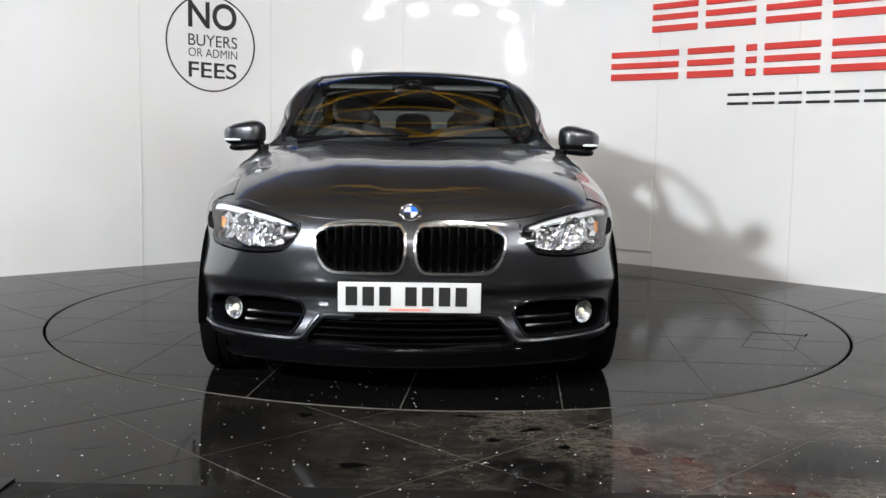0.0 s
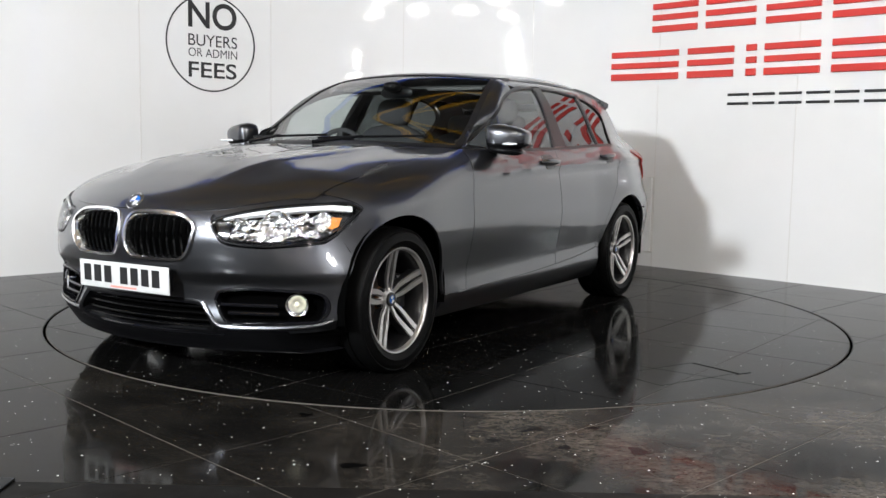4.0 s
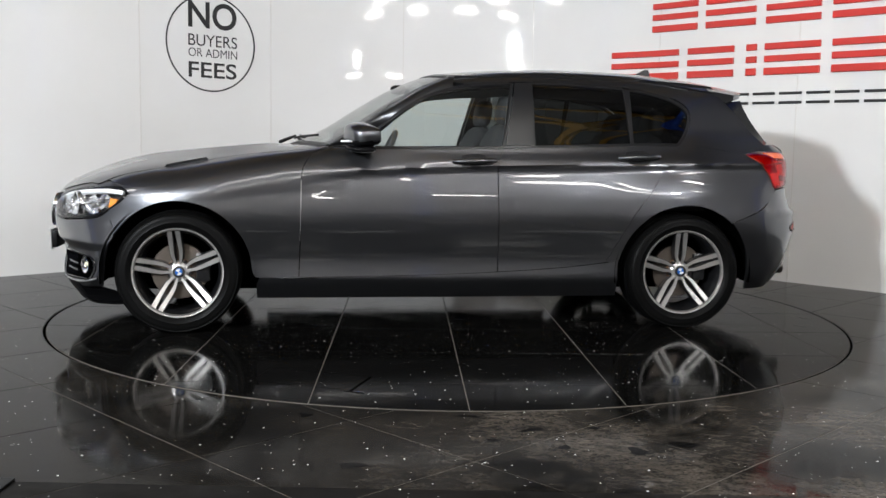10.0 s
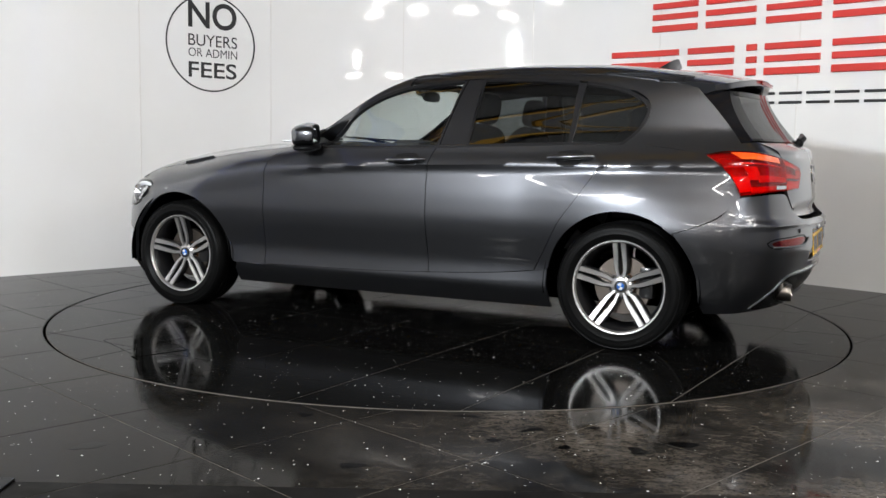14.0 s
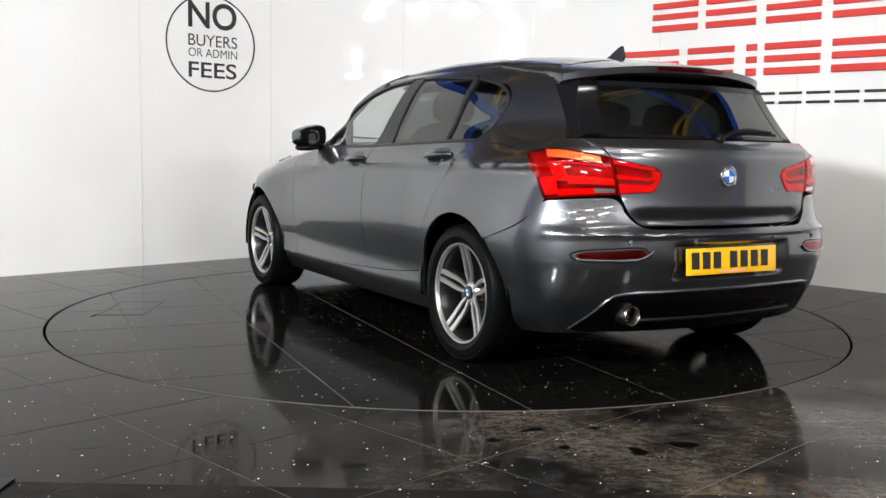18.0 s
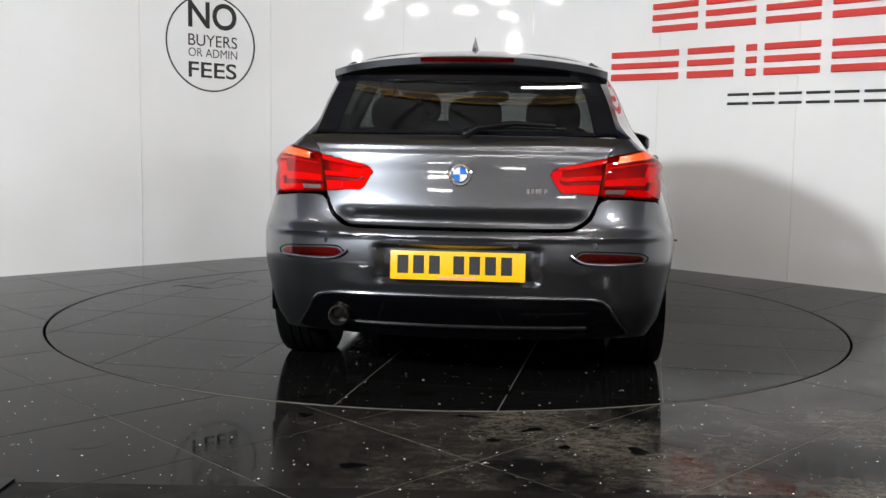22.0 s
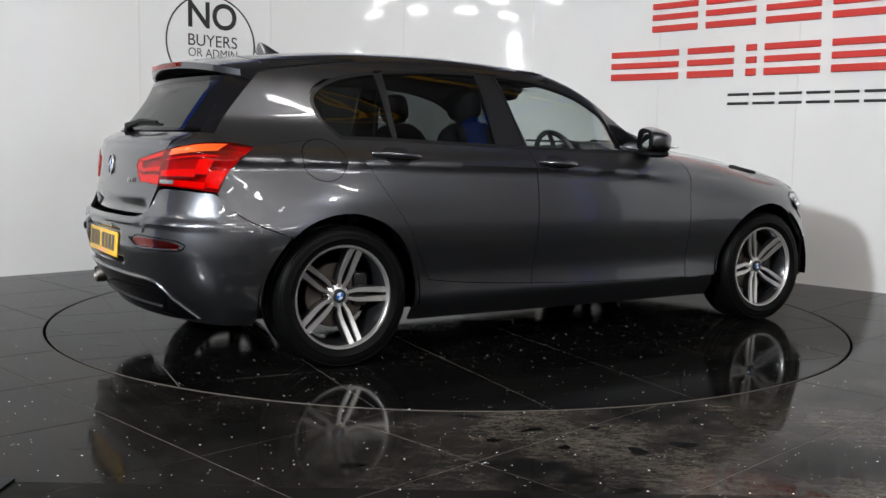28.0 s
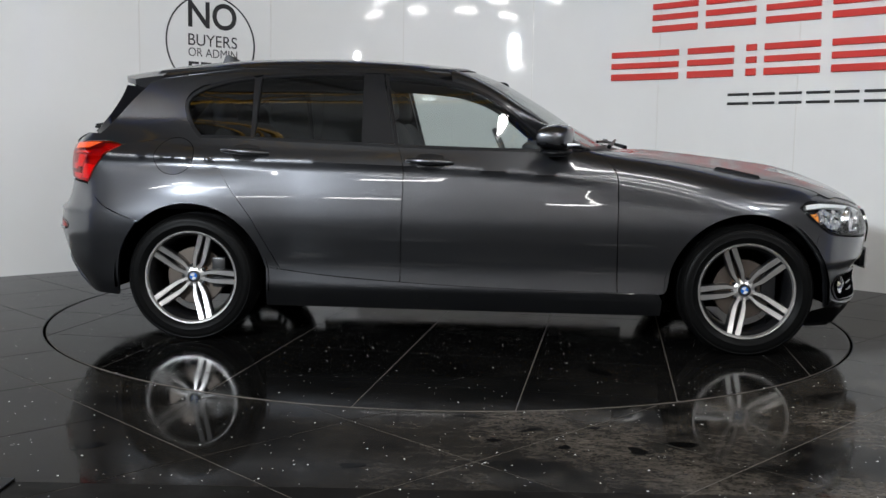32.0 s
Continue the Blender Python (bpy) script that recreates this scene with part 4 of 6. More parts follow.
# the edge of the windscreen
EDGE = [(0.600, 0.712, 0.966), (0.545, 0.702, 0.992), (0.410, 0.674, 1.070), (0.285, 0.645, 1.158), (0.100, 0.598, 1.276), (-0.040, 0.556, 1.340), (-0.110, 0.533, 1.360)]
for s in SIDES:
    side_panels(s)

E_ = sample(EDGE, 26)
wv = np.linspace(-1, 1, 41)
k = np.linspace(0, 1, 27)[:, None]
dx, dz = 0.17 - 0.075 * k, 0.016 + 0.012 * k
screen = np.stack([E_[:, :1] + dx * (1 - wv**2), E_[:, 1:2] * wv, E_[:, 2:] + dz * (1 - wv**2)], -1)
w = part("windscreen", sheet_bm(screen, lift=-0.004, gap=0, depth=0), M_GLASS, car, "clear windscreen")
w.visible_shadow = False
for sl in (screen[:, :2], screen[:, -2:], screen[-2:], screen[:2]):
    part("windscreen_seal", sheet_bm(sl.copy(), lift=0.0015, gap=0, depth=0.01, normal=np.broadcast_to(np.array([0.5, 0, 0.86]), sl.shape)), M_TRIM, w, "black seal")

# roof from the windscreen's head to the spoiler
ROOF_Y = curve((-1.62, 0.500), (-1.45, 0.522), (-1.06, 0.548), (-0.42, 0.556), (-0.06, 0.535))
rows = []
for y in np.linspace(-1, 1, 41):
    x0 = -0.110 + 0.095 * (1 - y * y)
    xs = np.linspace(x0, -1.615, 50)
    ys = np.interp(np.linspace(0, 1, 50), [0, 0.02, 1], [0.533, 0.533, 0.5]) * 0 + ROOF_Y(np.minimum(xs, -0.06))
    p = top_pt(xs, y * ys)
    z_head = 1.360 + 0.028 * (1 - y * y)
    p[:, 2] += (z_head + 0.003 - p[0, 2]) * np.clip(1 - np.arange(50) / 12, 0, 1) ** 2
    rows.append(p)
part("roof", sheet_bm(np.array(rows), gap=0, depth=0.012), M_PAINT, car)
for s in SIDES:
    xs = np.linspace(-0.07, -1.60, 40)
    a = top_pt(xs, ROOF_Y(xs))
    b = side_pt(xs, np.maximum(RAIL(xs) - 0.004, 1.0))
    P = np.stack([a, (a + b) / 2, b], 1)
    P[:, 1] = top_pt(xs, (a[:, 1] + b[:, 1]) / 2)
    part("roof_gutter", sheet_bm(P, lift=0.0, gap=0, depth=0.01, s=s), M_PAINT, car)
    ln = np.stack([top_pt(xs, ROOF_Y(xs) - 0.004), top_pt(xs, ROOF_Y(xs) + 0.010)], 1)
    part("roof_strip", sheet_bm(ln, lift=0.002, gap=0, depth=0.008, s=s), M_TRIM, car, "black roof strip")

# bonnet
LIP = curve((0.0, 0.700), (0.25, 0.700), (0.38, 0.701), (0.43, 0.703), (0.517, 0.7145), (0.638, 0.7365), (0.70, 0.746))


def nose_y_pt(y, z):
    """The front skin over half-width and height."""
    x = bisect(lambda x: np.abs(y) < half_width(x, z), np.abs(y) * 0 + 1.45, np.abs(y) * 0 + 2.13)
    return np.stack([x, y, z], -1)


rows = []
for v in np.linspace(-1, 1, 49):
    y1 = v * 0.70
    x0, x1 = 0.865 - 0.235 * v * v, float(nose_y_pt(np.array([abs(y1)]), LIP(np.array([abs(y1)])))[0, 0])
    xs = np.linspace(x0, x1, 60)
    ys = v * HOOD_Y(xs)
    p = top_pt(xs, ys)
    ridge = 0.30 + 0.16 * ease(1.9, 0.8, xs)
    fade = ease(1.98, 1.65, xs) * ease(0.62, 0.95, xs)
    p[:, 2] += (0.011 * (1 - ease(-0.022, 0.026, np.abs(ys) - ridge)) - 0.005 * (1 - ease(-0.03, 0.03, np.abs(ys) - 0.45 * ridge)) + 0.006 * ease(0.10, 0.0, np.abs(np.abs(ys) - ridge - 0.02))) * fade
    rows.append(p)
part("bonnet", sheet_bm(np.array(rows), lift=0.001, gap=0.003, depth=0.016), M_PAINT, car)

# cowl under the windscreen
rows = []
for v in np.linspace(-1, 1, 31):
    a = np.array([0.868 - 0.235 * v * v, v * 0.735, 0.0])
    a[2] = top_pt(np.array([a[0]]), np.array([abs(a[1]) * 0.98]))[0, 2] - 0.010
    b = np.array([0.600 + 0.17 * (1 - v * v) - 0.04, v * 0.70, 0.966 + 0.016 * (1 - v * v) + 0.014])
    rows.append([a + (b - a) * t for t in (0, 0.33, 0.66, 1)])
part("cowl", sheet_bm(np.array(rows), gap=0, depth=0.02), M_BLACK, car, "black plastic cowl")
for y0, y1 in ((-0.60, -0.02), (-0.05, 0.52)):
    pts = []
    for t in np.linspace(0, 1, 9):
        y = y0 + (y1 - y0) * t
        pts.append(C(0.765 - 0.17 * (y / 0.70) ** 2 - 0.035 * t, y, 1.008 + 0.016 * t))
    wiper = part("wiper", tube_bm(pts, 0.007, 6), M_BLACK, car, "black wiper")
    part("wiper_arm", tube_bm([C(0.83 - 0.2 * (y0 / 0.7) ** 2 + 0.02, y0 + 0.03, 0.985), C(0.76, (y0 + y1) / 2, 1.020)], [0.012, 0.007], 6), M_BLACK, wiper)

# front bumper
KIDNEY = [(0.014, 0.655), (0.036, 0.682), (0.150, 0.691), (0.285, 0.681), (0.340, 0.655), (0.354, 0.632), (0.340, 0.571), (0.316, 0.531), (0.282, 0.514), (0.050, 0.515), (0.022, 0.543), (0.012, 0.600)]
FOG_IN = [(0.385, 0.352), (0.405, 0.384), (0.507, 0.397), (0.640, 0.394), (0.770, 0.380), (0.792, 0.330), (0.775, 0.275), (0.719, 0.270), (0.560, 0.262), (0.450, 0.262), (0.411, 0.300)]
LOW_IN = [(-0.345, 0.330), (0.0, 0.335), (0.345, 0.330), (0.395, 0.275), (0.405, 0.225), (0.0, 0.205), (-0.405, 0.225), (-0.395, 0.275)]


def tail_y_pt(y, z):
    x = bisect(lambda x: np.abs(y) < half_width(-x, z), np.abs(y) * 0 + 1.5, np.abs(y) * 0 + 2.22)
    return np.stack([-x, y, z], -1)


def Ns(x, z):
    return N(x, float(half_width(x, z)), z)


def Ts(x, z):
    return T(x, float(half_width(x, z)), z)


def as_angle(loop):
    p = nose_y_pt(np.array([q[0] for q in loop]), np.array([q[1] for q in loop]))
    return [N(*q) for q in p]


k_loop, f_loop, l_loop = loop_of(KIDNEY, 72), loop_of(FOG_IN, 64), loop_of(LOW_IN, 80)


def shrink(loop, f):
    L = np.array(loop)
    return L.mean(0) + (L - L.mean(0)) * f


def mirrored(loop):
    return [(-u, v) for u, v in loop][::-1]


top_half = [(0.0, 0.698), N(2.03, 0.27, 0.698), N(2.012, 0.36, 0.699), N(2.003, 0.398, 0.697), N(2.016, 0.404, 0.660), N(2.018, 0.43, 0.610), N(2.012, 0.475, 0.578), N(1.955, 0.588, 0.565), N(1.863, 0.69, 0.571), N(1.75, 0.765, 0.584), N(1.695, 0.79, 0.612)]
bot_half = [(0.0, 0.205)] + [N(x, y, 0.222) for x, y in ((1.98, 0.2), (1.93, 0.4), (1.80, 0.62), (1.73, 0.76))]
top_half[-1] = Ns(1.695, 0.612)
bot_half[-1] = Ns(1.722, 0.235)
end = [bot_half[-1], Ns(1.719, 0.27), Ns(1.717, 0.306), Ns(1.709, 0.38), Ns(1.688, 0.45), Ns(1.657, 0.508), Ns(1.672, 0.56), top_half[-1]]
for s in (1,):
    full_t = [(-a, z) for a, z in top_half[:0:-1]] + top_half
    full_b = [(-a, z) for a, z in bot_half[:0:-1]] + bot_half
    net = coons(full_b, end, full_t, [(-a, z) for a, z in end], 150, 52)
    holes = [as_angle(shrink(k_loop, 0.97)), as_angle(mirrored(shrink(k_loop, 0.97))), as_angle(shrink(f_loop, 0.96)), as_angle(mirrored(shrink(f_loop, 0.96))), as_angle(shrink(l_loop, 0.97))]
    part("front_bumper", sheet_bm(on(nose_pt, net), holes=holes, net=net, gap=0.002), M_PAINT, car)
for s in SIDES:
    # paired grilles
    g = part("grille", fill_bm(shrink(k_loop, 1.02), nose_y_pt, -0.045, s), M_DEEP, car, "twin grille with a chrome surround and black slats")
    part("grille_surround", ring_bm(shrink(k_loop, 0.92), nose_y_pt, 0.0150, 0.014, 0.045, s), M_SURROUND, g, "chrome surround")
    for i in range(9):
        y = 0.045 + 0.0325 * i
        zt, zb = 0.676 - 0.10 * max(0, y - 0.26), 0.527 + 0.10 * max(0, y - 0.25)
        pts = [tuple(nose_y_pt(np.array([y]), np.array([z]))[0]) for z in np.linspace(zb, zt, 6)]
        pts = [C(p[0] - 0.012 - 0.022 * (1 - t / 5), s * p[1], p[2]) for t, p in enumerate(pts)]
        part("slat", tube_bm(pts, 0.0048, 6), M_SLAT, g)
    # intake with fog lamp
    f = part("intake", fill_bm(shrink(f_loop, 1.02), nose_y_pt, -0.05, s), M_DEEP, car, "black side intake")
    part("intake_rim", ring_bm(shrink(f_loop, 0.94), nose_y_pt, 0.012, 0.006, 0.05, s), M_GLOSSBLACK, f)
    for zf, y0, y1 in ((0.332, 0.405, 0.62), (0.300, 0.44, 0.63)):
        pts = [nose_y_pt(np.array([y]), np.array([zf]))[0] for y in np.linspace(y0, y1, 9)]
        part("fin", tube_bm([C(p[0] - 0.010, s * p[1], p[2]) for p in pts], 0.0075, 6), M_GLOSSBLACK, f)
    c = nose_y_pt(np.array([0.684]), np.array([0.337]))[0]
    fm = Matrix.Translation(C(c[0] - 0.012, s * c[1], c[2])) @ pose(0, 0, 0, 0, 0, s * 34) @ pose(0, 0, 0, 0, 0, -90)
    bm = spin_bm([(0.0, 0.012), (0.022, 0.010), (0.034, 0.004), (0.040, -0.006)], 28)
    bmesh.ops.transform(bm, matrix=fm, verts=bm.verts)
    fog = part("fog_lamp", bm, M_LENS, f, "round fog lamp")
    bm = spin_bm([(0.0, -0.034), (0.016, -0.028), (0.03, -0.014), (0.039, -0.002), (0.045, 0.0), (0.046, -0.03)], 28)
    bmesh.ops.transform(bm, matrix=fm, verts=bm.verts)
    part("fog_reflector", bm, M_CHROME, fog)
    bm = egg_bm((0.012, 0.014, 0.012), fm @ Matrix.Translation((0, -0.012, 0)), 1.0, 12)
    part("bulb", bm, M_BULB, fog)
part("grille_rim", ring_bm(shrink(l_loop, 0.93), nose_y_pt, 0.020, 0.004, 0.05), M_BLACK, car, "black rim of the lower grille")
low = part("lower_grille", fill_bm(shrink(l_loop, 1.03), nose_y_pt, -0.05), M_DEEP, car, "black lower grille")
for zf in (0.235, 0.262, 0.290, 0.314):
    pts = [nose_y_pt(np.array([y]), np.array([zf]))[0] for y in np.linspace(-0.37, 0.37, 17)]
    part("slat", tube_bm([C(p[0] - 0.022, p[1], p[2]) for p in pts], 0.006, 6), M_SLAT, low)
for s in SIDES:
    pts = [nose_y_pt(np.array([y]), np.array([z]))[0] for y, z in ((0.335, 0.338), (0.37, 0.295), (0.40, 0.252), (0.44, 0.243), (0.56, 0.243), (0.68, 0.249), (0.76, 0.258), (0.80, 0.275))]
    part("bumper_blade", tube_bm([C(p[0] - 0.002, s * p[1], p[2]) for p in sample(pts, 24)], 0.011, 8), M_PAINT, car, "slim painted blade under the intake")
pts = [nose_y_pt(np.array([y]), np.array([0.212]))[0] for y in np.linspace(-0.42, 0.42, 21)]
part("bumper_lip", tube_bm([C(p[0] - 0.004, p[1], p[2]) for p in pts], 0.008, 8), M_GLOSSBLACK, car, "gloss black lip")
loopv = [(-0.78, 0.140), (-0.4, 0.135), (0, 0.135), (0.4, 0.135), (0.78, 0.140), (0.80, 0.19), (0.79, 0.246), (0.62, 0.238), (0.45, 0.234), (0.2, 0.214), (0, 0.211), (-0.2, 0.214), (-0.45, 0.234), (-0.62, 0.238), (-0.79, 0.246), (-0.80, 0.19)]
part("valance", fill_bm(loop_of(loopv, 80), nose_y_pt, 0.004), M_BLACK, car, "black lower valance")

# painted closing panels under the bonnet's front edge
edge = [(a, z) for a, z in (N(2.10, -0.445, 0), N(2.10, -0.2, 0), N(2.10, 0, 0), N(2.10, 0.2, 0), N(2.10, 0.445, 0))]
P = on(nose_pt, between([(a, 0.688) for a, z in edge], [(a, 0.716) for a, z in edge], 40, 5))
part("nose_panel", sheet_bm(P, lift=-0.006, gap=0, depth=0.0), M_PAINT, car)

# head lamps
HL_TOP = [(2.018, 0.402, 0.662), (2.000, 0.424, 0.682), (1.940, 0.517, 0.711), (1.840, 0.638, 0.733), (1.72, 0.735, 0.742), (1.625, 0.787, 0.742), (1.578, 0.820, 0.714)]
HL_BOT = [(2.018, 0.402, 0.658), (2.018, 0.425, 0.615), (2.010, 0.475, 0.582), (1.955, 0.588, 0.569), (1.863, 0.690, 0.575), (1.750, 0.765, 0.588), (1.700, 0.787, 0.616), (1.578, 0.820, 0.710)]
hl_net = between([N(*p) for p in HL_BOT], [N(*p) for p in HL_TOP], 40, 14)
for s in SIDES:
    top = [N(*p) for p in HL_TOP]
    P = on(nose_pt, between([(a, z - 0.002) for a, z in top], [(a, max(z + 0.028, 0.716)) for a, z in top], 40, 4))
    part("lamp_panel", sheet_bm(P, lift=-0.005, gap=0, depth=0.0, s=s), M_PAINT, car)
    line = [N(*q) for q in ((1.755, 0.765, 0.580), (1.700, 0.787, 0.612), (1.63, 0.808, 0.670), (1.578, 0.820, 0.712), (1.62, 0.79, 0.750))]
    P = on(nose_pt, between(line, [(a + 0.06, z) for a, z in line], 20, 4))
    part("lamp_panel", sheet_bm(P, lift=-0.006, gap=0, depth=0.0, s=s), M_PAINT, car)
hl_loop = np.concatenate([sample([N(*p) for p in HL_BOT], 40), sample([N(*p) for p in HL_TOP], 40)[-2:0:-1]])
for s in SIDES:
    P = on(nose_pt, hl_net)
    inner = hl_net.reshape(-1, 2).mean(0)
    lamp = part("headlamp", sheet_bm(on(nose_pt, inner + (hl_net - inner) * 0.94), lift=-0.055, gap=0, depth=-0.05, s=s), M_LAMPDARK, car, "wide headlamp with chrome bowls and an amber end")
    lens = part("lens", sheet_bm(P, lift=0.002, gap=0.002, depth=0.0, s=s), M_LENS, lamp, "clear lens")
    lens.visible_shadow = False
    part("bezel", ring_bm(hl_loop, nose_pt, 0.007, 0.001, 0.03, s, inward=True), M_BLACK, lamp)
    brow = between([N(1.99, 0.445, 0.676), N(1.93, 0.535, 0.695), N(1.83, 0.65, 0.711), N(1.71, 0.745, 0.716), N(1.62, 0.80, 0.706)], [N(1.99, 0.440, 0.684), N(1.936, 0.523, 0.708), N(1.838, 0.642, 0.729), N(1.72, 0.737, 0.737), N(1.615, 0.795, 0.727)], 24, 3)
    part("light_strip", sheet_bm(on(nose_pt, brow), lift=-0.010, gap=0, depth=0.02, s=s), M_STRIP, lamp, "white daytime strip")
    for by, bz, r in ((0.508, 0.634, 0.046), (0.632, 0.648, 0.060)):
        bx = nose_y_pt(np.array([by]), np.array([bz]))[0, 0]
        turn = Matrix.Translation(C(bx - 0.026, s * (by - 0.012), bz)) @ pose(0, 0, 0, 0, 0, s * 24 - 90)
        rng = random.Random(int(by * 1000))
        prof = [(0.0, -0.045), (r * 0.3, -0.041), (r * 0.55, -0.033), (r * 0.78, -0.022), (r * 0.95, -0.004), (r, 0.006), (r * 1.06, 0.004), (r * 1.06, -0.03)]
        rows = []
        for k in range(24):
            a = 2 * math.pi * k / 24
            rows.append([(q * math.cos(a), w + (rng.uniform(-0.009, 0.009) if 0 < i < 5 else 0), q * math.sin(a)) for i, (q, w) in enumerate(prof)])
        bm = grid_bm(rows, close_u=True)
        bmesh.ops.transform(bm, matrix=turn, verts=bm.verts)
        bowl = part("reflector_bowl", bm, M_LAMPCHROME, lamp, "chrome reflector bowl with facets", smooth=False)
        part("bulb_cap", egg_bm((0.014, 0.022, 0.014), turn @ Matrix.Translation((0, -0.020, 0)), 1.0, 12), M_CHROME, bowl)
    am = between([N(1.690, 0.760, 0.640), N(1.668, 0.776, 0.648)], [N(1.690, 0.760, 0.690), N(1.652, 0.782, 0.686)], 8, 6)
    part("indicator", sheet_bm(on(nose_pt, am), lift=-0.034, gap=0, depth=0.02, s=s), M_AMBER, lamp, "amber indicator")
    mid = between([N(2.0, 0.44, 0.600), N(1.95, 0.56, 0.585), N(1.70, 0.765, 0.625)], [N(2.0, 0.44, 0.672), N(1.93, 0.54, 0.694), N(1.66, 0.77, 0.705)], 20, 6)
    mask = on(nose_pt, mid)
    mask = mask + np.random.default_rng(5).uniform(-0.006, 0.006, mask.shape) * np.array([1.0, 1.0, 0.4])
    part("lamp_mask", sheet_bm(mask, lift=-0.036, gap=0, depth=0.0, s=s), M_LAMPCHROME, lamp, "silvered mask with facets", smooth=False)
    foot_net = hl_net[1:-9, :3].copy()
    part("lamp_foot", sheet_bm(on(nose_pt, foot_net), lift=-0.006, gap=0, depth=0.012, s=s), M_GLOSSBLACK, lamp, "black lower edge")
    part("lamp_nose", sheet_bm(on(nose_pt, hl_net[1:7, 2:]), lift=-0.020, gap=0, depth=0.01, s=s), M_GLOSSBLACK, lamp, "dark inner end")
    part("lamp_lip", tube_bm([C(*(np.array(q) * (1, s, 1))) for q in sample([p for p in on(nose_pt, np.array([[N(2.005, 0.48, 0.588), N(1.955, 0.588, 0.576), N(1.863, 0.69, 0.582), N(1.75, 0.765, 0.594)]]))[0] - np.array([0.012, 0.006, 0])], 16)], 0.006, 6), M_DEEP, lamp)


def badge(name, at, turn, r, parent):
    b = part(name, spun([(0.0, 0.006), (r * 0.62, 0.006), (r * 0.64, 0.004)], at, turn), M_BADGEBLUE, parent, "round badge, blue and white with a chrome rim")
    part("badge_rim", spun([(r * 0.64, 0.001), (r * 0.66, 0.007), (r * 0.72, 0.006), (r * 0.72, 0.004), (r * 0.90, 0.004), (r * 0.92, 0.008), (r, 0.006), (r, -0.006)], at, turn), M_CHROME, b)
    for a in (0, 180):
        bm = bmesh.new()
        rim = [Vector((r * 0.6 * math.cos(radians(a + 9 * k)), 0.0075, r * 0.6 * math.sin(radians(a + 9 * k)))) for k in range(11)]
        vs = [bm.verts.new(Vector((0, 0.0075, 0)))] + [bm.verts.new(p) for p in rim]
        bm.faces.new(vs)
        bmesh.ops.transform(bm, matrix=Matrix.Translation(at) @ turn, verts=bm.verts)
        bmesh.ops.recalc_face_normals(bm, faces=bm.faces)
        part("badge_field", bm, M_WHITEPLATE, b, smooth=False)
    return b


def spun(profile, at, turn, n=32):
    bm = spin_bm(profile, n)
    bmesh.ops.transform(bm, matrix=Matrix.Translation(at) @ turn, verts=bm.verts)
    bmesh.ops.recalc_face_normals(bm, faces=bm.faces)
    return bm


badge("badge", C(2.030, 0, 0.727), pose(0, 0, 0, 0, 0, -90) @ pose(0, 0, 0, 42, 0, 0), 0.041, car)
badge("badge", C(-2.118, 0, 0.866), pose(0, 0, 0, 0, 0, 90) @ pose(0, 0, 0, 5, 0, 0), 0.046, car)


def plate(at, turn, mat, label):
    m = Matrix.Translation(at) @ turn
    p = part("number_plate", box_bm(0.006, 0.52, 0.111, m, 0.0025), mat, car, label)
    y = 0.213
    for wide in (0.05, 0.05, 0.05, 0.05, 0, 0.05, 0.05, 0.05):
        if wide:
            part("plate_bar", box_bm(0.002, 0.042, 0.070, m @ Matrix.Translation((0.0036, y - wide / 2, 0.004))), M_INK, p, "plain dark bar")
            y -= 0.061
        else:
            y -= 0.033
    part("plate_line", box_bm(0.002, 0.15, 0.008, m @ Matrix.Translation((0.0036, 0, -0.045))), M_REDBAR, p, "faded red bar")
    return p


plate(C(2.100, 0.0, 0.424), pose(0, 0, 0, 0, 2, 0), M_WHITEPLATE, "white number plate with dark bars")
part("plate_holder", box_bm(0.03, 0.50, 0.09, Matrix.Translation(C(2.083, 0, 0.424)), 0.005), M_BLACK, car)
plate(C(-2.163, 0.0, 0.516), pose(0, 0, 0, 0, -4, 180), M_YELLOW, "yellow number plate with dark bars")

# rear: tailgate, glass, lamps, bumper
gate_side = [T(-2.121, 0.43, 0.664), T(-2.108, 0.455, 0.676), T(-2.08, 0.497, 0.712), T(-2.052, 0.528, 0.785), T(-2.03, 0.54, 0.86), T(-2.008, 0.552, 0.940), T(-1.985, 0.575, 0.975), T(-1.93, 0.645, 1.015)]
gate_b = [(-a, z) for a, z in [T(-2.121, 0.43, 0.664), T(-2.15, 0.2, 0.661)]] + [(0, 0.660)] + [T(-2.15, 0.2, 0.661), T(-2.121, 0.43, 0.664)]
gate_t = [(-gate_side[-1][0], 1.015), (0, 1.018), (gate_side[-1][0], 1.015)]
gate_net = coons(gate_b, gate_side, gate_t, [(-a, z) for a, z in gate_side], 90, 50)
P = on(tail_pt, gate_net)
ledge = 0.012 * ease(0.955, 0.985, P[..., 2]) * ease(1.02, 0.995, P[..., 2])
P[..., 0] -= ledge
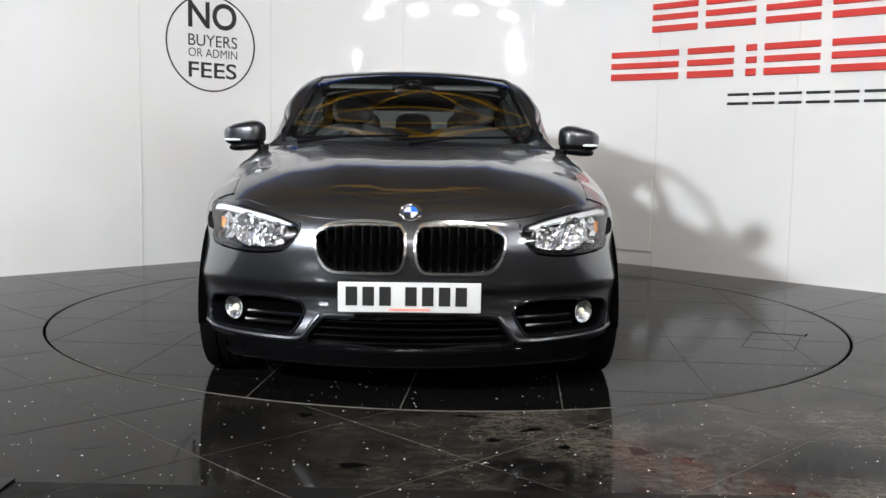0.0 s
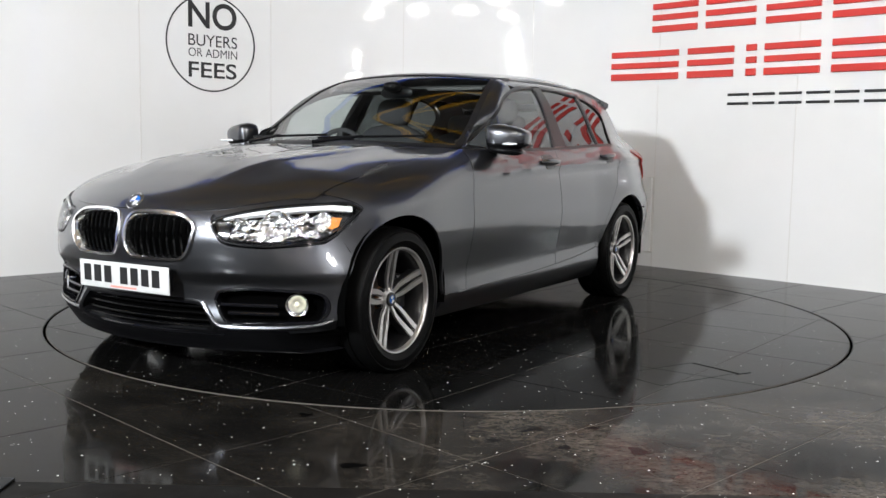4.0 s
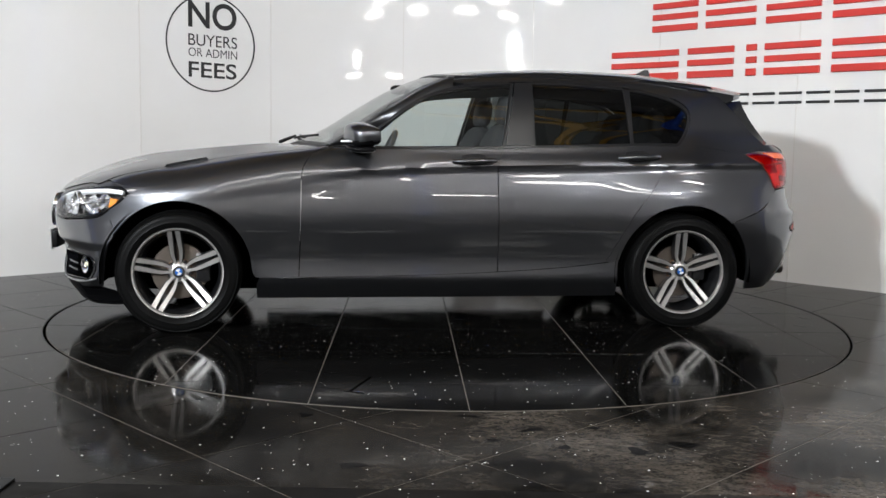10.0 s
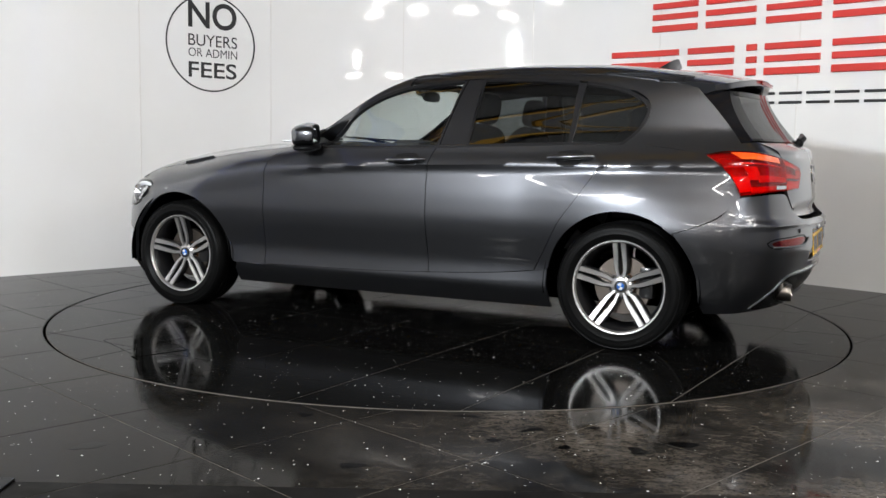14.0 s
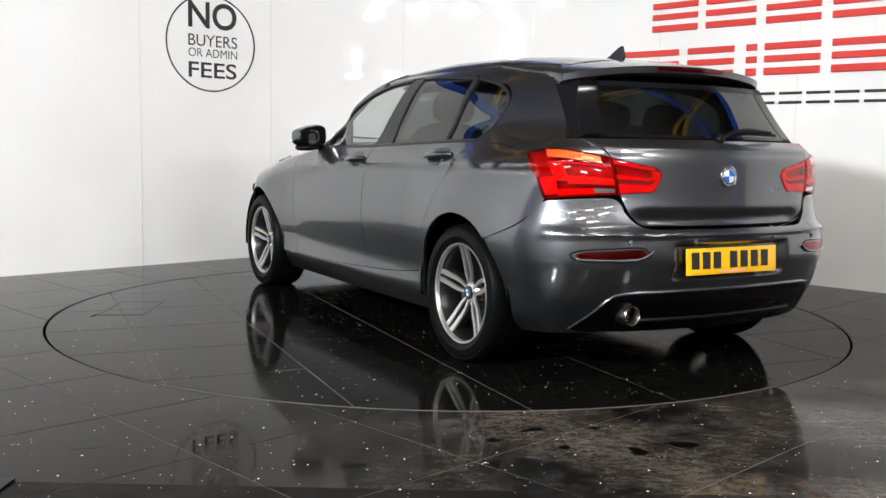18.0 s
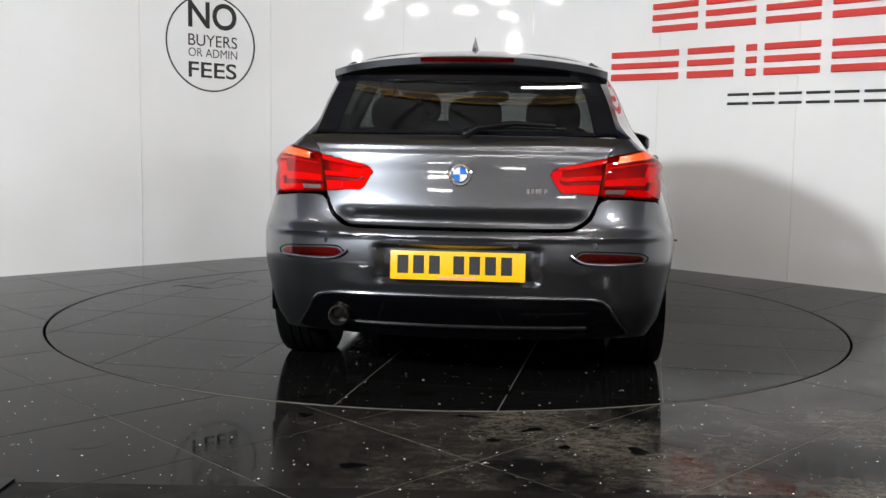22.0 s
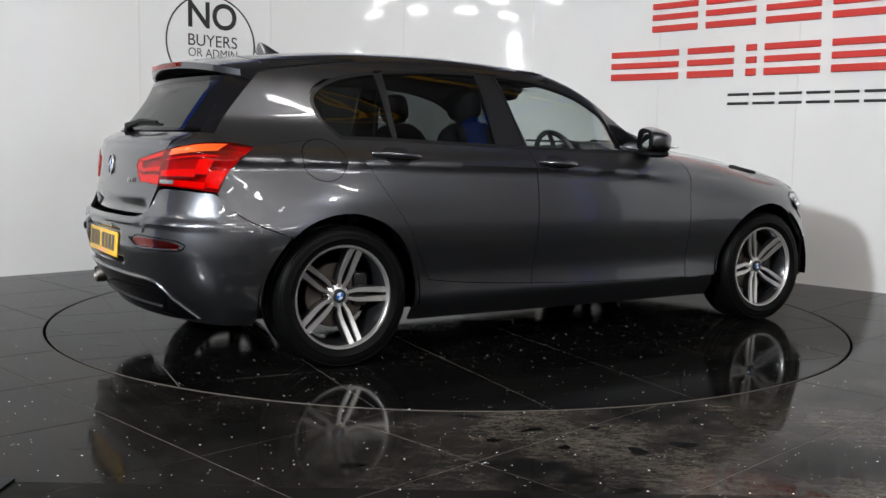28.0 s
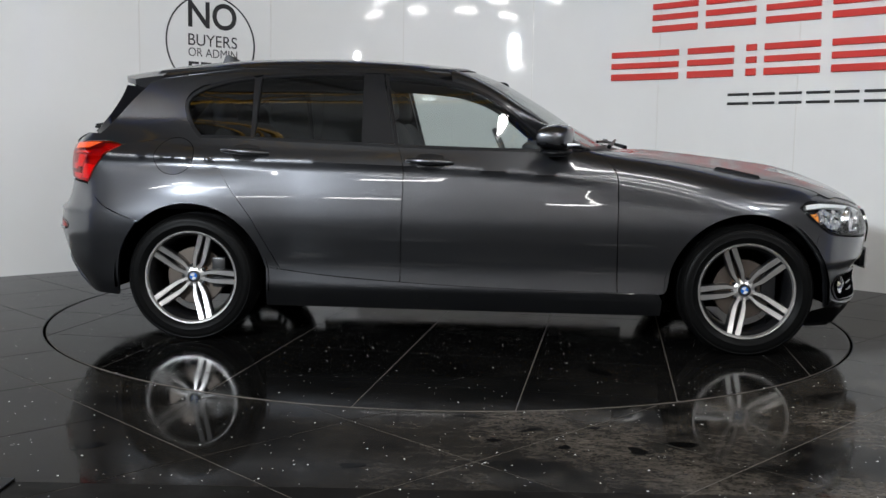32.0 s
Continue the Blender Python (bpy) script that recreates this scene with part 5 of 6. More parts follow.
# the gate's foot turns in under a crease
P[..., 0] += 0.034 * ease(0.746, 0.676, P[..., 2]) * ease(0.54, 0.40, np.abs(P[..., 1]))
LAMP_IN_T = [T(-2.008, 0.550, 0.941), T(-2.05, 0.43, 0.913), T(-2.066, 0.36, 0.898), T(-2.074, 0.338, 0.872)]
LAMP_IN_B = [T(-2.052, 0.533, 0.789), T(-2.073, 0.43, 0.797), T(-2.082, 0.385, 0.801), T(-2.076, 0.338, 0.868)]
in_loop = shrink(np.concatenate([sample(LAMP_IN_B, 30), sample(LAMP_IN_T, 30)[::-1]]), 0.93)
gate = part("tailgate", sheet_bm(P, gap=0.003, depth=0.016, holes=[in_loop, mirrored(in_loop)], net=gate_net), M_PAINT, car)
corner = coons([T(-1.80, 0.745, 0.974), T(-1.90, 0.69, 0.974), T(-2.006, 0.549, 0.945)], gate_side[5:], [T(-1.862, 0.735, 1.003), T(-1.90, 0.69, 1.012), gate_side[-1]], [T(-1.80, 0.745, 0.974), T(-1.862, 0.735, 1.003)], 14, 6)
for s in SIDES:
    low_line = [Ts(-1.70, 0.950), T(-1.80, 0.745, 0.966), T(-1.90, 0.69, 0.966), T(-2.004, 0.552, 0.940)]
    high_line = [Ts(-1.70, 0.985), T(-1.862, 0.735, 1.006), T(-1.90, 0.69, 1.014), T(-1.94, 0.635, 1.016)]
    part("lamp_shelf", sheet_bm(on(tail_pt, between(low_line, high_line, 26, 6)), lift=-0.004, gap=0, depth=0.0, s=s), M_PAINT, car)
    part("lamp_corner", sheet_bm(on(tail_pt, corner), gap=0.001, depth=0.012, s=s), M_PAINT, car)
g_side = [(0.612, 1.022), (0.597, 1.08), (0.577, 1.15), (0.552, 1.215), (0.528, 1.262)]
rows = []
for y0, z in sample(g_side, 20):
    ys = np.linspace(-y0, y0, 41)
    xc = REAR(z) + 0.004
    rows.append(np.stack([xc + 0.30 * ys**2 + 0.25 * ys**6, ys, ys * 0 + z], -1))
glass_rows = np.array(rows)
w = part("rear_screen", sheet_bm(glass_rows, gap=0, depth=0), M_REARGLASS, car, "tinted rear window")
w.visible_shadow = False
for sl in (glass_rows[:2], glass_rows[-3:], glass_rows[:, :4], glass_rows[:, -4:]):
    part("screen_border", sheet_bm(sl.copy(), lift=0.0015, gap=0, depth=0.01, normal=np.broadcast_to(np.array([-0.85, 0, 0.5]), sl.shape)), M_GLOSSBLACK, w, "black printed border")
for s in SIDES:
    a = glass_rows[:, -1] if s > 0 else glass_rows[:, 0]
    a = a * np.array([1, s, 1])
    bz = sample([(-1.865, 1.005), (-1.80, 1.085), (-1.72, 1.180), (-1.655, 1.250)], 20)
    b = side_pt(bz[:, 0], bz[:, 1])
    P = np.stack([a * (1 - t) + b * t for t in np.linspace(0, 1, 5)], 1)
    part("screen_fin", sheet_bm(P, gap=0, depth=0.012, s=s), M_GLOSSBLACK, car, "gloss black fin beside the rear window")
# spoiler
rows = []
for t in np.linspace(-1, 1, 41):
    y0 = t * 0.575
    back = -1.872 + 0.10 * t * t + 0.06 * abs(t) ** 10
    xs = np.linspace(-1.56, back, 9)
    yy = y0 * (1 + 0 * xs)
    zc = ROOF(xs) - (0.060 * t * t + 0.018 * abs(t) ** 8)
    top = np.stack([xs, yy, zc + 0.004], -1)
    under = np.array([[back + 0.004, y0, zc[-1] - 0.024], [back + 0.05, y0, zc[-1] - 0.040], [-1.76 + 0.12 * t * t, y0 * 0.97, zc[-1] - 0.050], [-1.66, y0 * 0.95, zc[-1] - 0.04]])
    rows.append(np.concatenate([top, under]))
P = np.array(rows)
bm = grid_bm([[tuple(p + SHIFT) for p in r] for r in P], close_v=True)
bm.faces.new([v for v in bm.verts][:13])
bm.faces.new([v for v in bm.verts][-13:])
bmesh.ops.recalc_face_normals(bm, faces=bm.faces)
spoiler = part("spoiler", bm, M_PAINT, car, "roof spoiler in body colour")
part("brake_light", box_bm(0.012, 0.38, 0.020, Matrix.Translation(C(-1.871, 0.0, 1.324)) @ pose(0, 0, 0, 0, -12, 0), 0.004), M_REDLENS, spoiler, "slim red brake light")
fin = []
for t in np.linspace(0, 1, 9):
    h = 0.068 * math.sin(t * math.pi / 2) ** 1.5 if t < 0.86 else 0.068 * (1 - (t - 0.86) / 0.14 * 0.75)
    x = -1.27 - 0.14 * t
    z0 = float(ROOF(x)) - 0.002
    wd = 0.022 * (1 - 0.3 * t)
    fin.append([C(x, -wd, z0), C(x, -wd * 0.45, z0 + h * 0.6), C(x - 0.015 * t, 0, z0 + h + 0.004), C(x, wd * 0.45, z0 + h * 0.6), C(x, wd, z0)])
bm = grid_bm(fin, close_v=True)
bm.faces.new([v for v in bm.verts][-5:])
bmesh.ops.recalc_face_normals(bm, faces=bm.faces)
part("roof_antenna", bm, M_PAINT, car, "shark-fin antenna")

LAMP_OUT_T = [Ts(-1.715, 0.955), T(-1.80, 0.745, 0.972), T(-1.90, 0.69, 0.972), T(-2.008, 0.548, 0.943)]
LAMP_OUT_B = [Ts(-1.880, 0.768), T(-1.93, 0.73, 0.776), T(-2.0, 0.63, 0.786), T(-2.046, 0.537, 0.790)]
for s in SIDES:
    l1, r1 = [LAMP_OUT_B[0], Ts(-1.832, 0.86), Ts(-1.765, 0.925), LAMP_OUT_T[0]], [LAMP_OUT_B[-1], LAMP_OUT_T[-1]]
    netv = coons(LAMP_OUT_B, r1, LAMP_OUT_T, l1, 52, 32)
    P = on(tail_pt, netv)
    P += normals(P) * 0.012 * np.sin(np.linspace(0, math.pi, 33))[None, :, None] ** 0.5
    tl = part("tail_lamp", sheet_bm(P, lift=0.001, gap=0.002, depth=0.02, s=s), M_REDLENS, car, "red wraparound tail lamp with an amber top")
    part("lamp_base", sheet_bm(P, lift=-0.036, gap=0, depth=-0.034, s=s), M_REDBASE, tl)
    # bright guides close behind the lens: a plain outer end, a low L and its upper arm
    for i0, i1, j0, j1, deep in ((1, 13, 2, 14, 0.012), (11, 52, 1, 6, 0.004), (20, 52, 8, 14, 0.004), (12, 22, 10, 21, 0.004), (12, 50, 22, 24, 0.008)):
        part("light_guide", sheet_bm(P[i0:i1, j0:j1].copy(), lift=-deep, gap=0, depth=0.008, s=s), M_REDGLOW, tl, "bright red light guide")
    part("amber_band", sheet_bm(P[14:46, 25:31].copy(), lift=0.0022, gap=0, depth=0.003, s=s), M_AMBERLENS, tl, "amber indicator lens")
    part("white_foot", sheet_bm(P[36:51, 2:6].copy(), lift=0.0022, gap=0, depth=0.003, s=s), M_CHROMEDULL, tl, "pale reversing strip")
    part("lamp_line", sheet_bm(P[24:52, 7:9].copy(), lift=0.0018, gap=0, depth=0.002, s=s), M_DARKRED, tl, "dark line in the lamp")
    netl = between(LAMP_IN_B, LAMP_IN_T, 36, 24)
    P2 = on(tail_pt, netl)
    inn = part("inner_tail_lamp", sheet_bm(P2, lift=0.006, gap=0.003, depth=0.012, s=s), M_REDLENS, gate, "red lamp on the tailgate")
    part("lamp_base", sheet_bm(P2, lift=-0.022, gap=0, depth=-0.025, s=s), M_REDBASE, inn)
    for i0, i1, j0, j1 in ((1, 34, 1, 8), (1, 30, 10, 14), (26, 35, 6, 20), (1, 30, 20, 24)):
        part("light_guide", sheet_bm(P2[i0:i1, j0:j1].copy(), lift=0.001, gap=0, depth=0.008, s=s), M_REDGLOW, inn, "bright red light guide")
    part("lamp_line", sheet_bm(P2[1:28, 8:10].copy(), lift=0.0068, gap=0, depth=0.002, s=s), M_DARKRED, inn, "dark line in the lamp")

bt = [(0.0, 0.652), T(-2.15, 0.2, 0.653), T(-2.121, 0.435, 0.657), T(-2.08, 0.505, 0.700), T(-2.05, 0.545, 0.770), T(-2.0, 0.63, 0.777), T(-1.93, 0.73, 0.768), Ts(-1.885, 0.758), Ts(-1.80, 0.668), Ts(-1.70, 0.620), Ts(-1.600, 0.586)]
bb = [(0.0, 0.215), T(-2.10, 0.3, 0.215), T(-2.03, 0.55, 0.215), Ts(-1.88, 0.21), Ts(-1.735, 0.205)]
be = [bb[-1], Ts(-1.717, 0.27), Ts(-1.717, 0.306), Ts(-1.705, 0.40), Ts(-1.668, 0.49), bt[-1]]
net = coons([(-a, z) for a, z in bb[:0:-1]] + bb, be, [(-a, z) for a, z in bt[:0:-1]] + bt, [(-a, z) for a, z in be], 130, 44)
P = on(tail_pt, net)
yy, zz = np.abs(P[..., 1]), P[..., 2]
P[..., 0] += np.where(P[..., 0] < -1.8, 0.032 * ease(0.325, 0.285, yy) * ease(0.440, 0.462, zz) * ease(0.602, 0.578, zz), 0)
P[..., 0] -= np.where(P[..., 0] < -1.9, 0.010 * ease(0.615, 0.63, zz) * ease(0.652, 0.64, zz), 0)
df = [(-0.665, 0.235), (-0.610, 0.305), (-0.550, 0.378), (-0.35, 0.391), (0, 0.393), (0.35, 0.391), (0.550, 0.378), (0.610, 0.305), (0.665, 0.235), (0.50, 0.221), (0, 0.215), (-0.50, 0.221)]
df_hole = [T(*q) for q in (tail_y_pt(np.array([a]), np.array([b]))[0] for a, b in shrink(loop_of(df, 90), 0.93))]
part("rear_bumper", sheet_bm(P, gap=0.002, holes=[df_hole], net=net), M_PAINT, car)
for s in SIDES:
    rl = [(0.452, 0.552), (0.475, 0.572), (0.58, 0.571), (0.69, 0.562), (0.72, 0.548), (0.69, 0.534), (0.58, 0.537), (0.475, 0.541)]
    part("rear_reflector", fill_bm(loop_of(rl, 40), tail_y_pt, 0.003, s), M_REDLENS, car, "slim red reflector")
    part("reflector_rim", ring_bm(loop_of([(0.440, 0.550), (0.475, 0.535), (0.58, 0.531), (0.70, 0.528), (0.735, 0.548), (0.70, 0.567), (0.58, 0.576), (0.47, 0.577)], 40), tail_y_pt, 0.005, 0.003, 0.01, s), M_GLOSSBLACK, car, "dark rim")
    lip = [tail_y_pt(np.array([y]), np.array([z]))[0] for y, z in ((0.43, 0.566), (0.46, 0.545), (0.50, 0.533), (0.60, 0.530), (0.72, 0.532))]
    part("reflector_lip", tube_bm([C(p[0] - 0.006, s * p[1], p[2]) for p in sample(lip, 16)], 0.006, 8), M_PAINT, car, "painted lip under the reflector")
dif = part("diffuser", fill_bm(loop_of(df, 90), tail_y_pt, 0.005), M_DIFFUSER, car, "gloss black diffuser")
pts = [tail_y_pt(np.array([y]), np.array([z]))[0] for y, z in sample([(-0.672, 0.232), (-0.616, 0.308), (-0.556, 0.383), (-0.35, 0.395), (0, 0.397), (0.35, 0.395), (0.556, 0.383), (0.616, 0.308), (0.672, 0.232)], 40)]
part("diffuser_edge", tube_bm([C(p[0] - 0.004, p[1], p[2]) for p in pts], [0.004 + 0.004 * min(1.0, 2.5 * (1 - abs(k - 20) / 20)) for k in range(len(pts))], 8), M_PAINT, dif)
pts = [tail_y_pt(np.array([y]), np.array([0.268]))[0] for y in np.linspace(-0.5, 0.5, 21)]
part("diffuser_fin", tube_bm([C(p[0] - 0.006, p[1], p[2]) for p in pts], 0.010, 8), M_BLACK, dif)
em = Matrix.Translation(C(-2.070, 0.477, 0.298)) @ pose(0, 0, 0, 0, 0, 90)
bm = spin_bm([(0.030, -0.16), (0.034, -0.16), (0.041, -0.03), (0.041, 0.024), (0.038, 0.028), (0.035, 0.024), (0.034, -0.10), (0.0, -0.10)], 28)
bmesh.ops.transform(bm, matrix=em, verts=bm.verts)
part("exhaust_pipe", bm, M_STEEL, car, "dark steel tailpipe")
for k, (y, wd) in enumerate(((-0.262, 0.012), (-0.280, 0.012), (-0.302, 0.022), (-0.330, 0.009))):
    p = tail_y_pt(np.array([y]), np.array([0.806]))[0]
    part("badge_bar", box_bm(0.004, wd, 0.020, Matrix.Translation(C(p[0] - 0.002, y, 0.806)) @ pose(0, 0, 0, 0, 8, 0)), M_CHROME, gate, "small chrome bar")
# rear wiper, from its pivot under the glass
wp = part("rear_wiper", tube_bm([C(-2.045, -0.02, 1.022), C(-2.062, -0.06, 1.045), C(-2.035, -0.20, 1.066), C(-2.01, -0.36, 1.058)], [0.016, 0.014, 0.010, 0.007], 8), M_BLACK, car, "black rear wiper")
part("wiper_blade", tube_bm([C(-2.035, -0.02, 1.040), C(-2.035, -0.20, 1.050), C(-1.998, -0.40, 1.046)], 0.007, 6), M_BLACK, wp)
part("wiper_pivot", egg_bm((0.022, 0.022, 0.024), Matrix.Translation(C(-2.045, -0.015, 1.020)), 0.9, 12), M_BLACK, wp)
# parking sensors and fuel flap
for y in (-0.52, -0.22, 0.22, 0.52):
    p = tail_y_pt(np.array([y]), np.array([0.602]))[0]
    part("parking_sensor", spun([(0, 0.003), (0.010, 0.003), (0.012, -0.002)], C(*p), pose(0, 0, 0, 0, 0, 90 + math.degrees(math.atan(y * 0.5))), 16), M_PAINT, car)
fl = [(-1.43 + 0.098 * math.cos(a), 0.905 + 0.088 * math.sin(a)) for a in np.linspace(0, 2 * math.pi, 40, endpoint=False)]
part("fuel_flap_gap", ring_bm(np.array(fl), side_pt, 0.0035, 0.0008, 0.01, -1), M_DEEP, car, "round shut line of the fuel flap")
part("fuel_flap", fill_bm(np.array(fl) * 1.0, side_pt, 0.0012, -1, 8), M_PAINT, car)


# ---- the car: wheels, cabin, underside ----
def make_wheel(x, y, s, phase):
    """A wheel with five twin spokes, its face to the side s."""
    z, r = 0.311, 0.317
    m = Matrix.Translation(C(x, s * y, z)) @ (Matrix() if s > 0 else pose(0, 0, 0, 0, 0, 180))
    def spin(profile, n=56):
        bm = spin_bm(profile, n)
        bmesh.ops.transform(bm, matrix=m, verts=bm.verts)
        bmesh.ops.recalc_face_normals(bm, faces=bm.faces)
        return bm
    tyre = [(0.222, -0.10), (0.245, -0.112), (0.275, -0.117), (0.300, -0.112), (0.312, -0.098), (0.3165, -0.07), (0.317, -0.045), (0.311, -0.043), (0.311, -0.036), (0.317, -0.034), (0.317, -0.004), (0.311, -0.002), (0.311, 0.004), (0.317, 0.006), (0.317, 0.036), (0.311, 0.038), (0.311, 0.044), (0.3165, 0.047), (0.3155, 0.07), (0.311, 0.098), (0.300, 0.110), (0.296, 0.109), (0.292, 0.113), (0.276, 0.116), (0.262, 0.115), (0.258, 0.117), (0.246, 0.112), (0.226, 0.100), (0.221, 0.09)]
    w = part("wheel", spin(tyre, 72), M_RUBBER, car, "alloy wheel with five twin spokes on a black tyre")
    barrel = [(0.215, 0.086), (0.205, 0.070), (0.198, 0.03), (0.190, -0.05), (0.215, -0.095), (0.222, -0.10)]
    part("rim_barrel", spin(barrel), M_RIMDARK, w, "dark inner rim")
    part("rim_lip", spin([(0.2155, 0.086), (0.218, 0.098), (0.222, 0.103), (0.2285, 0.104), (0.231, 0.100), (0.226, 0.090)]), M_ALLOY, w, "machined rim lip")
    part("brake_disc", spin([(0.06, 0.012), (0.142, 0.012), (0.145, 0.008), (0.145, -0.012), (0.06, -0.012)], 40), M_DISC, w)
    part("hub", spin([(0.0, 0.035), (0.055, 0.033), (0.066, 0.02), (0.066, -0.04)], 30), M_CALIPER, w)
    box = box_bm(0.07, 0.06, 0.15, m @ Matrix.Translation((-0.118, 0.0, 0.02)), 0.012)
    part("brake_caliper", box, M_RIMDARK, w)
    cap_y = 0.060
    for k in range(5):
        a = radians(90 + 72 * k)
        turn = m @ Matrix.Rotation(radians(phase) - (a - math.pi / 2), 4, "Y")
        for side in (-1, 1):
            def bar(grow, back, front, bend=0.0):
                pts = []
                for rr, off, half in ((0.030, 0.0105, 0.0070), (0.055, 0.0145, 0.0075), (0.082, 0.0210, 0.0092), (0.115, 0.0222, 0.0108), (0.165, 0.0208, 0.0125), (0.219, 0.0198, 0.0140)):
                    yy = cap_y - 0.016 + 0.040 * (rr / 0.219) ** 1.6
                    h = half + grow
                    pts.append([(side * off - h, yy + back, rr), (side * off - h * 0.86, yy + front, rr), (side * off + h * 0.86, yy + front, rr), (side * off + h, yy + back, rr)])
                bm = grid_bm(pts, close_v=True)
                bm.faces.new([v for v in bm.verts][:4])
                bm.faces.new([v for v in bm.verts][-4:])
                bmesh.ops.transform(bm, matrix=turn, verts=bm.verts)
                bmesh.ops.recalc_face_normals(bm, faces=bm.faces)
                return bm
            part("spoke", bar(0.0, -0.010, 0.004), M_ALLOY, w, "machined spoke")
            part("spoke_back", bar(0.005, -0.040, -0.006), M_RIMDARK, w, "dark spoke flank")
        bolt = spin_bm([(0.0, 0.058), (0.008, 0.057), (0.010, 0.030)], 12)
        bmesh.ops.transform(bolt, matrix=turn @ pose(0, 0, 0, 0, 36, 0) @ Matrix.Translation((0, -0.012, 0.056)), verts=bolt.verts)
        part("wheel_bolt", bolt, M_RIMDARK, w)
    part("centre_plate", spin([(0.0, 0.052), (0.036, 0.051), (0.050, 0.045), (0.060, 0.030)], 30), M_ALLOY, w)
    cap = part("centre_cap", spin([(0.0, 0.062), (0.017, 0.061), (0.019, 0.059)], 28), M_BADGEBLUE, w, "blue and white wheel cap")
    part("cap_rim", spin([(0.019, 0.056), (0.0192, 0.062), (0.030, 0.061), (0.031, 0.050)], 28), M_INK, cap)
    for a0 in (20, 200):
        bm = bmesh.new()
        vs = [bm.verts.new((0, 0.0632, 0))] + [bm.verts.new((0.016 * math.cos(radians(a0 + 10 * q)), 0.0632, 0.016 * math.sin(radians(a0 + 10 * q)))) for q in range(11)]
        bm.faces.new(vs)
        bmesh.ops.transform(bm, matrix=m, verts=bm.verts)
        bmesh.ops.recalc_face_normals(bm, faces=bm.faces)
        part("cap_field", bm, M_WHITEPLATE, cap, smooth=False)


for s in SIDES:
    make_wheel(1.345, 0.750, s, 6 if s > 0 else 23)
    make_wheel(-1.345, 0.748, s, 2 if s > 0 else -18)
    for x in (1.345, -1.345):
        rows = []
        for k in range(25):
            a = radians(-8 + 196 * k / 24)
            rows.append([C(x + 0.388 * math.cos(a), s * 0.845, 0.306 + 0.388 * math.sin(a)), C(x + 0.392 * math.cos(a), s * 0.60, 0.306 + 0.392 * math.sin(a)), C(x + 0.3 * math.cos(a), s * 0.55, 0.306 + 0.3 * math.sin(a))])
        part("arch_liner", grid_bm(rows), M_DEEP, car)
    # inner skins that close the doors and the flanks
    bm = box_bm(1.54, 0.03, 0.60, Matrix.Translation(C(-0.15, s * 0.755, 0.60)), 0.01)
    part("door_lining", bm, M_DASH, car, "dark door lining")
    bm = box_bm(0.50, 0.03, 0.34, Matrix.Translation(C(-1.48, s * 0.59, 0.80)), 0.01)
    part("boot_lining", bm, M_DASH, car)
part("underbody", box_bm(3.3, 1.10, 0.10, Matrix.Translation(C(0.0, 0, 0.235)), 0.02), M_DEEP, car, "black underside")
part("underbody_tray", box_bm(1.7, 1.58, 0.06, Matrix.Translation(C(0.0, 0, 0.215)), 0.02), M_DEEP, car)
part("engine_block", box_bm(1.0, 1.05, 0.46, Matrix.Translation(C(1.38, 0, 0.48)), 0.05), M_DEEP, car)
part("bulkhead", box_bm(0.05, 1.44, 0.62, Matrix.Translation(C(0.80, 0, 0.62)), 0.01), M_DEEP, car)
part("boot_floor", box_bm(0.70, 1.05, 0.30, Matrix.Translation(C(-1.68, 0, 0.45)), 0.04), M_DEEP, car)
part("gate_lining", box_bm(0.04, 0.80, 0.26, Matrix.Translation(C(-1.94, 0, 0.83)), 0.02), M_DEEP, car)
part("silencer", box_bm(0.26, 0.8, 0.12, Matrix.Translation(C(-1.74, 0.05, 0.30)), 0.04), M_DEEP, car)
# cabin
part("dashboard", egg_bm((0.24, 0.72, 0.13), Matrix.Translation(C(0.52, 0, 0.86)), 0.6), M_DASH, car, "dark dashboard")
part("instrument_hood", egg_bm((0.13, 0.19, 0.05), Matrix.Translation(C(0.40, -0.37, 0.965)), 0.7), M_DASH, car)
wheel_m = Matrix.Translation(C(0.20, -0.37, 0.90)) @ pose(0, 0, 0, 0, -24, 0) @ pose(0, 0, 0, 0, 0, 90)
rows = []
for k in range(32):
    a = 2 * math.pi * k / 32
    rows.append([((0.175 + 0.015 * math.cos(b)) * math.cos(a), 0.015 * math.sin(b), (0.175 + 0.015 * math.cos(b)) * math.sin(a)) for b in [2 * math.pi * q / 8 for q in range(8)]])
bm = grid_bm(rows, close_u=True, close_v=True)
bmesh.ops.transform(bm, matrix=wheel_m, verts=bm.verts)
bmesh.ops.recalc_face_normals(bm, faces=bm.faces)
st = part("steering_wheel", bm, M_DASH, car, "black steering wheel")
part("steering_hub", egg_bm((0.07, 0.03, 0.06), wheel_m, 0.7), M_DASH, st)
for a in (0, 180, 270):
    part("steering_spoke", box_bm(0.12, 0.014, 0.03, wheel_m @ pose(0, 0, 0, 0, a, 0) @ Matrix.Translation((0.11, 0, 0)), 0.005), M_DASH, st)


def seat(x, y, wide=0.27, high=0.66):
    q = part("seat", egg_bm((0.27, wide, 0.12), Matrix.Translation(C(x + 0.05, y, 0.48)), 0.6), M_SEAT, car, "black cloth seat")
    part("seat_back", egg_bm((0.095, wide, high / 2), Matrix.Translation(C(x - 0.24, y, 0.78)) @ pose(0, 0, 0, 0, -16, 0), 0.6), M_SEAT, q)
    return q


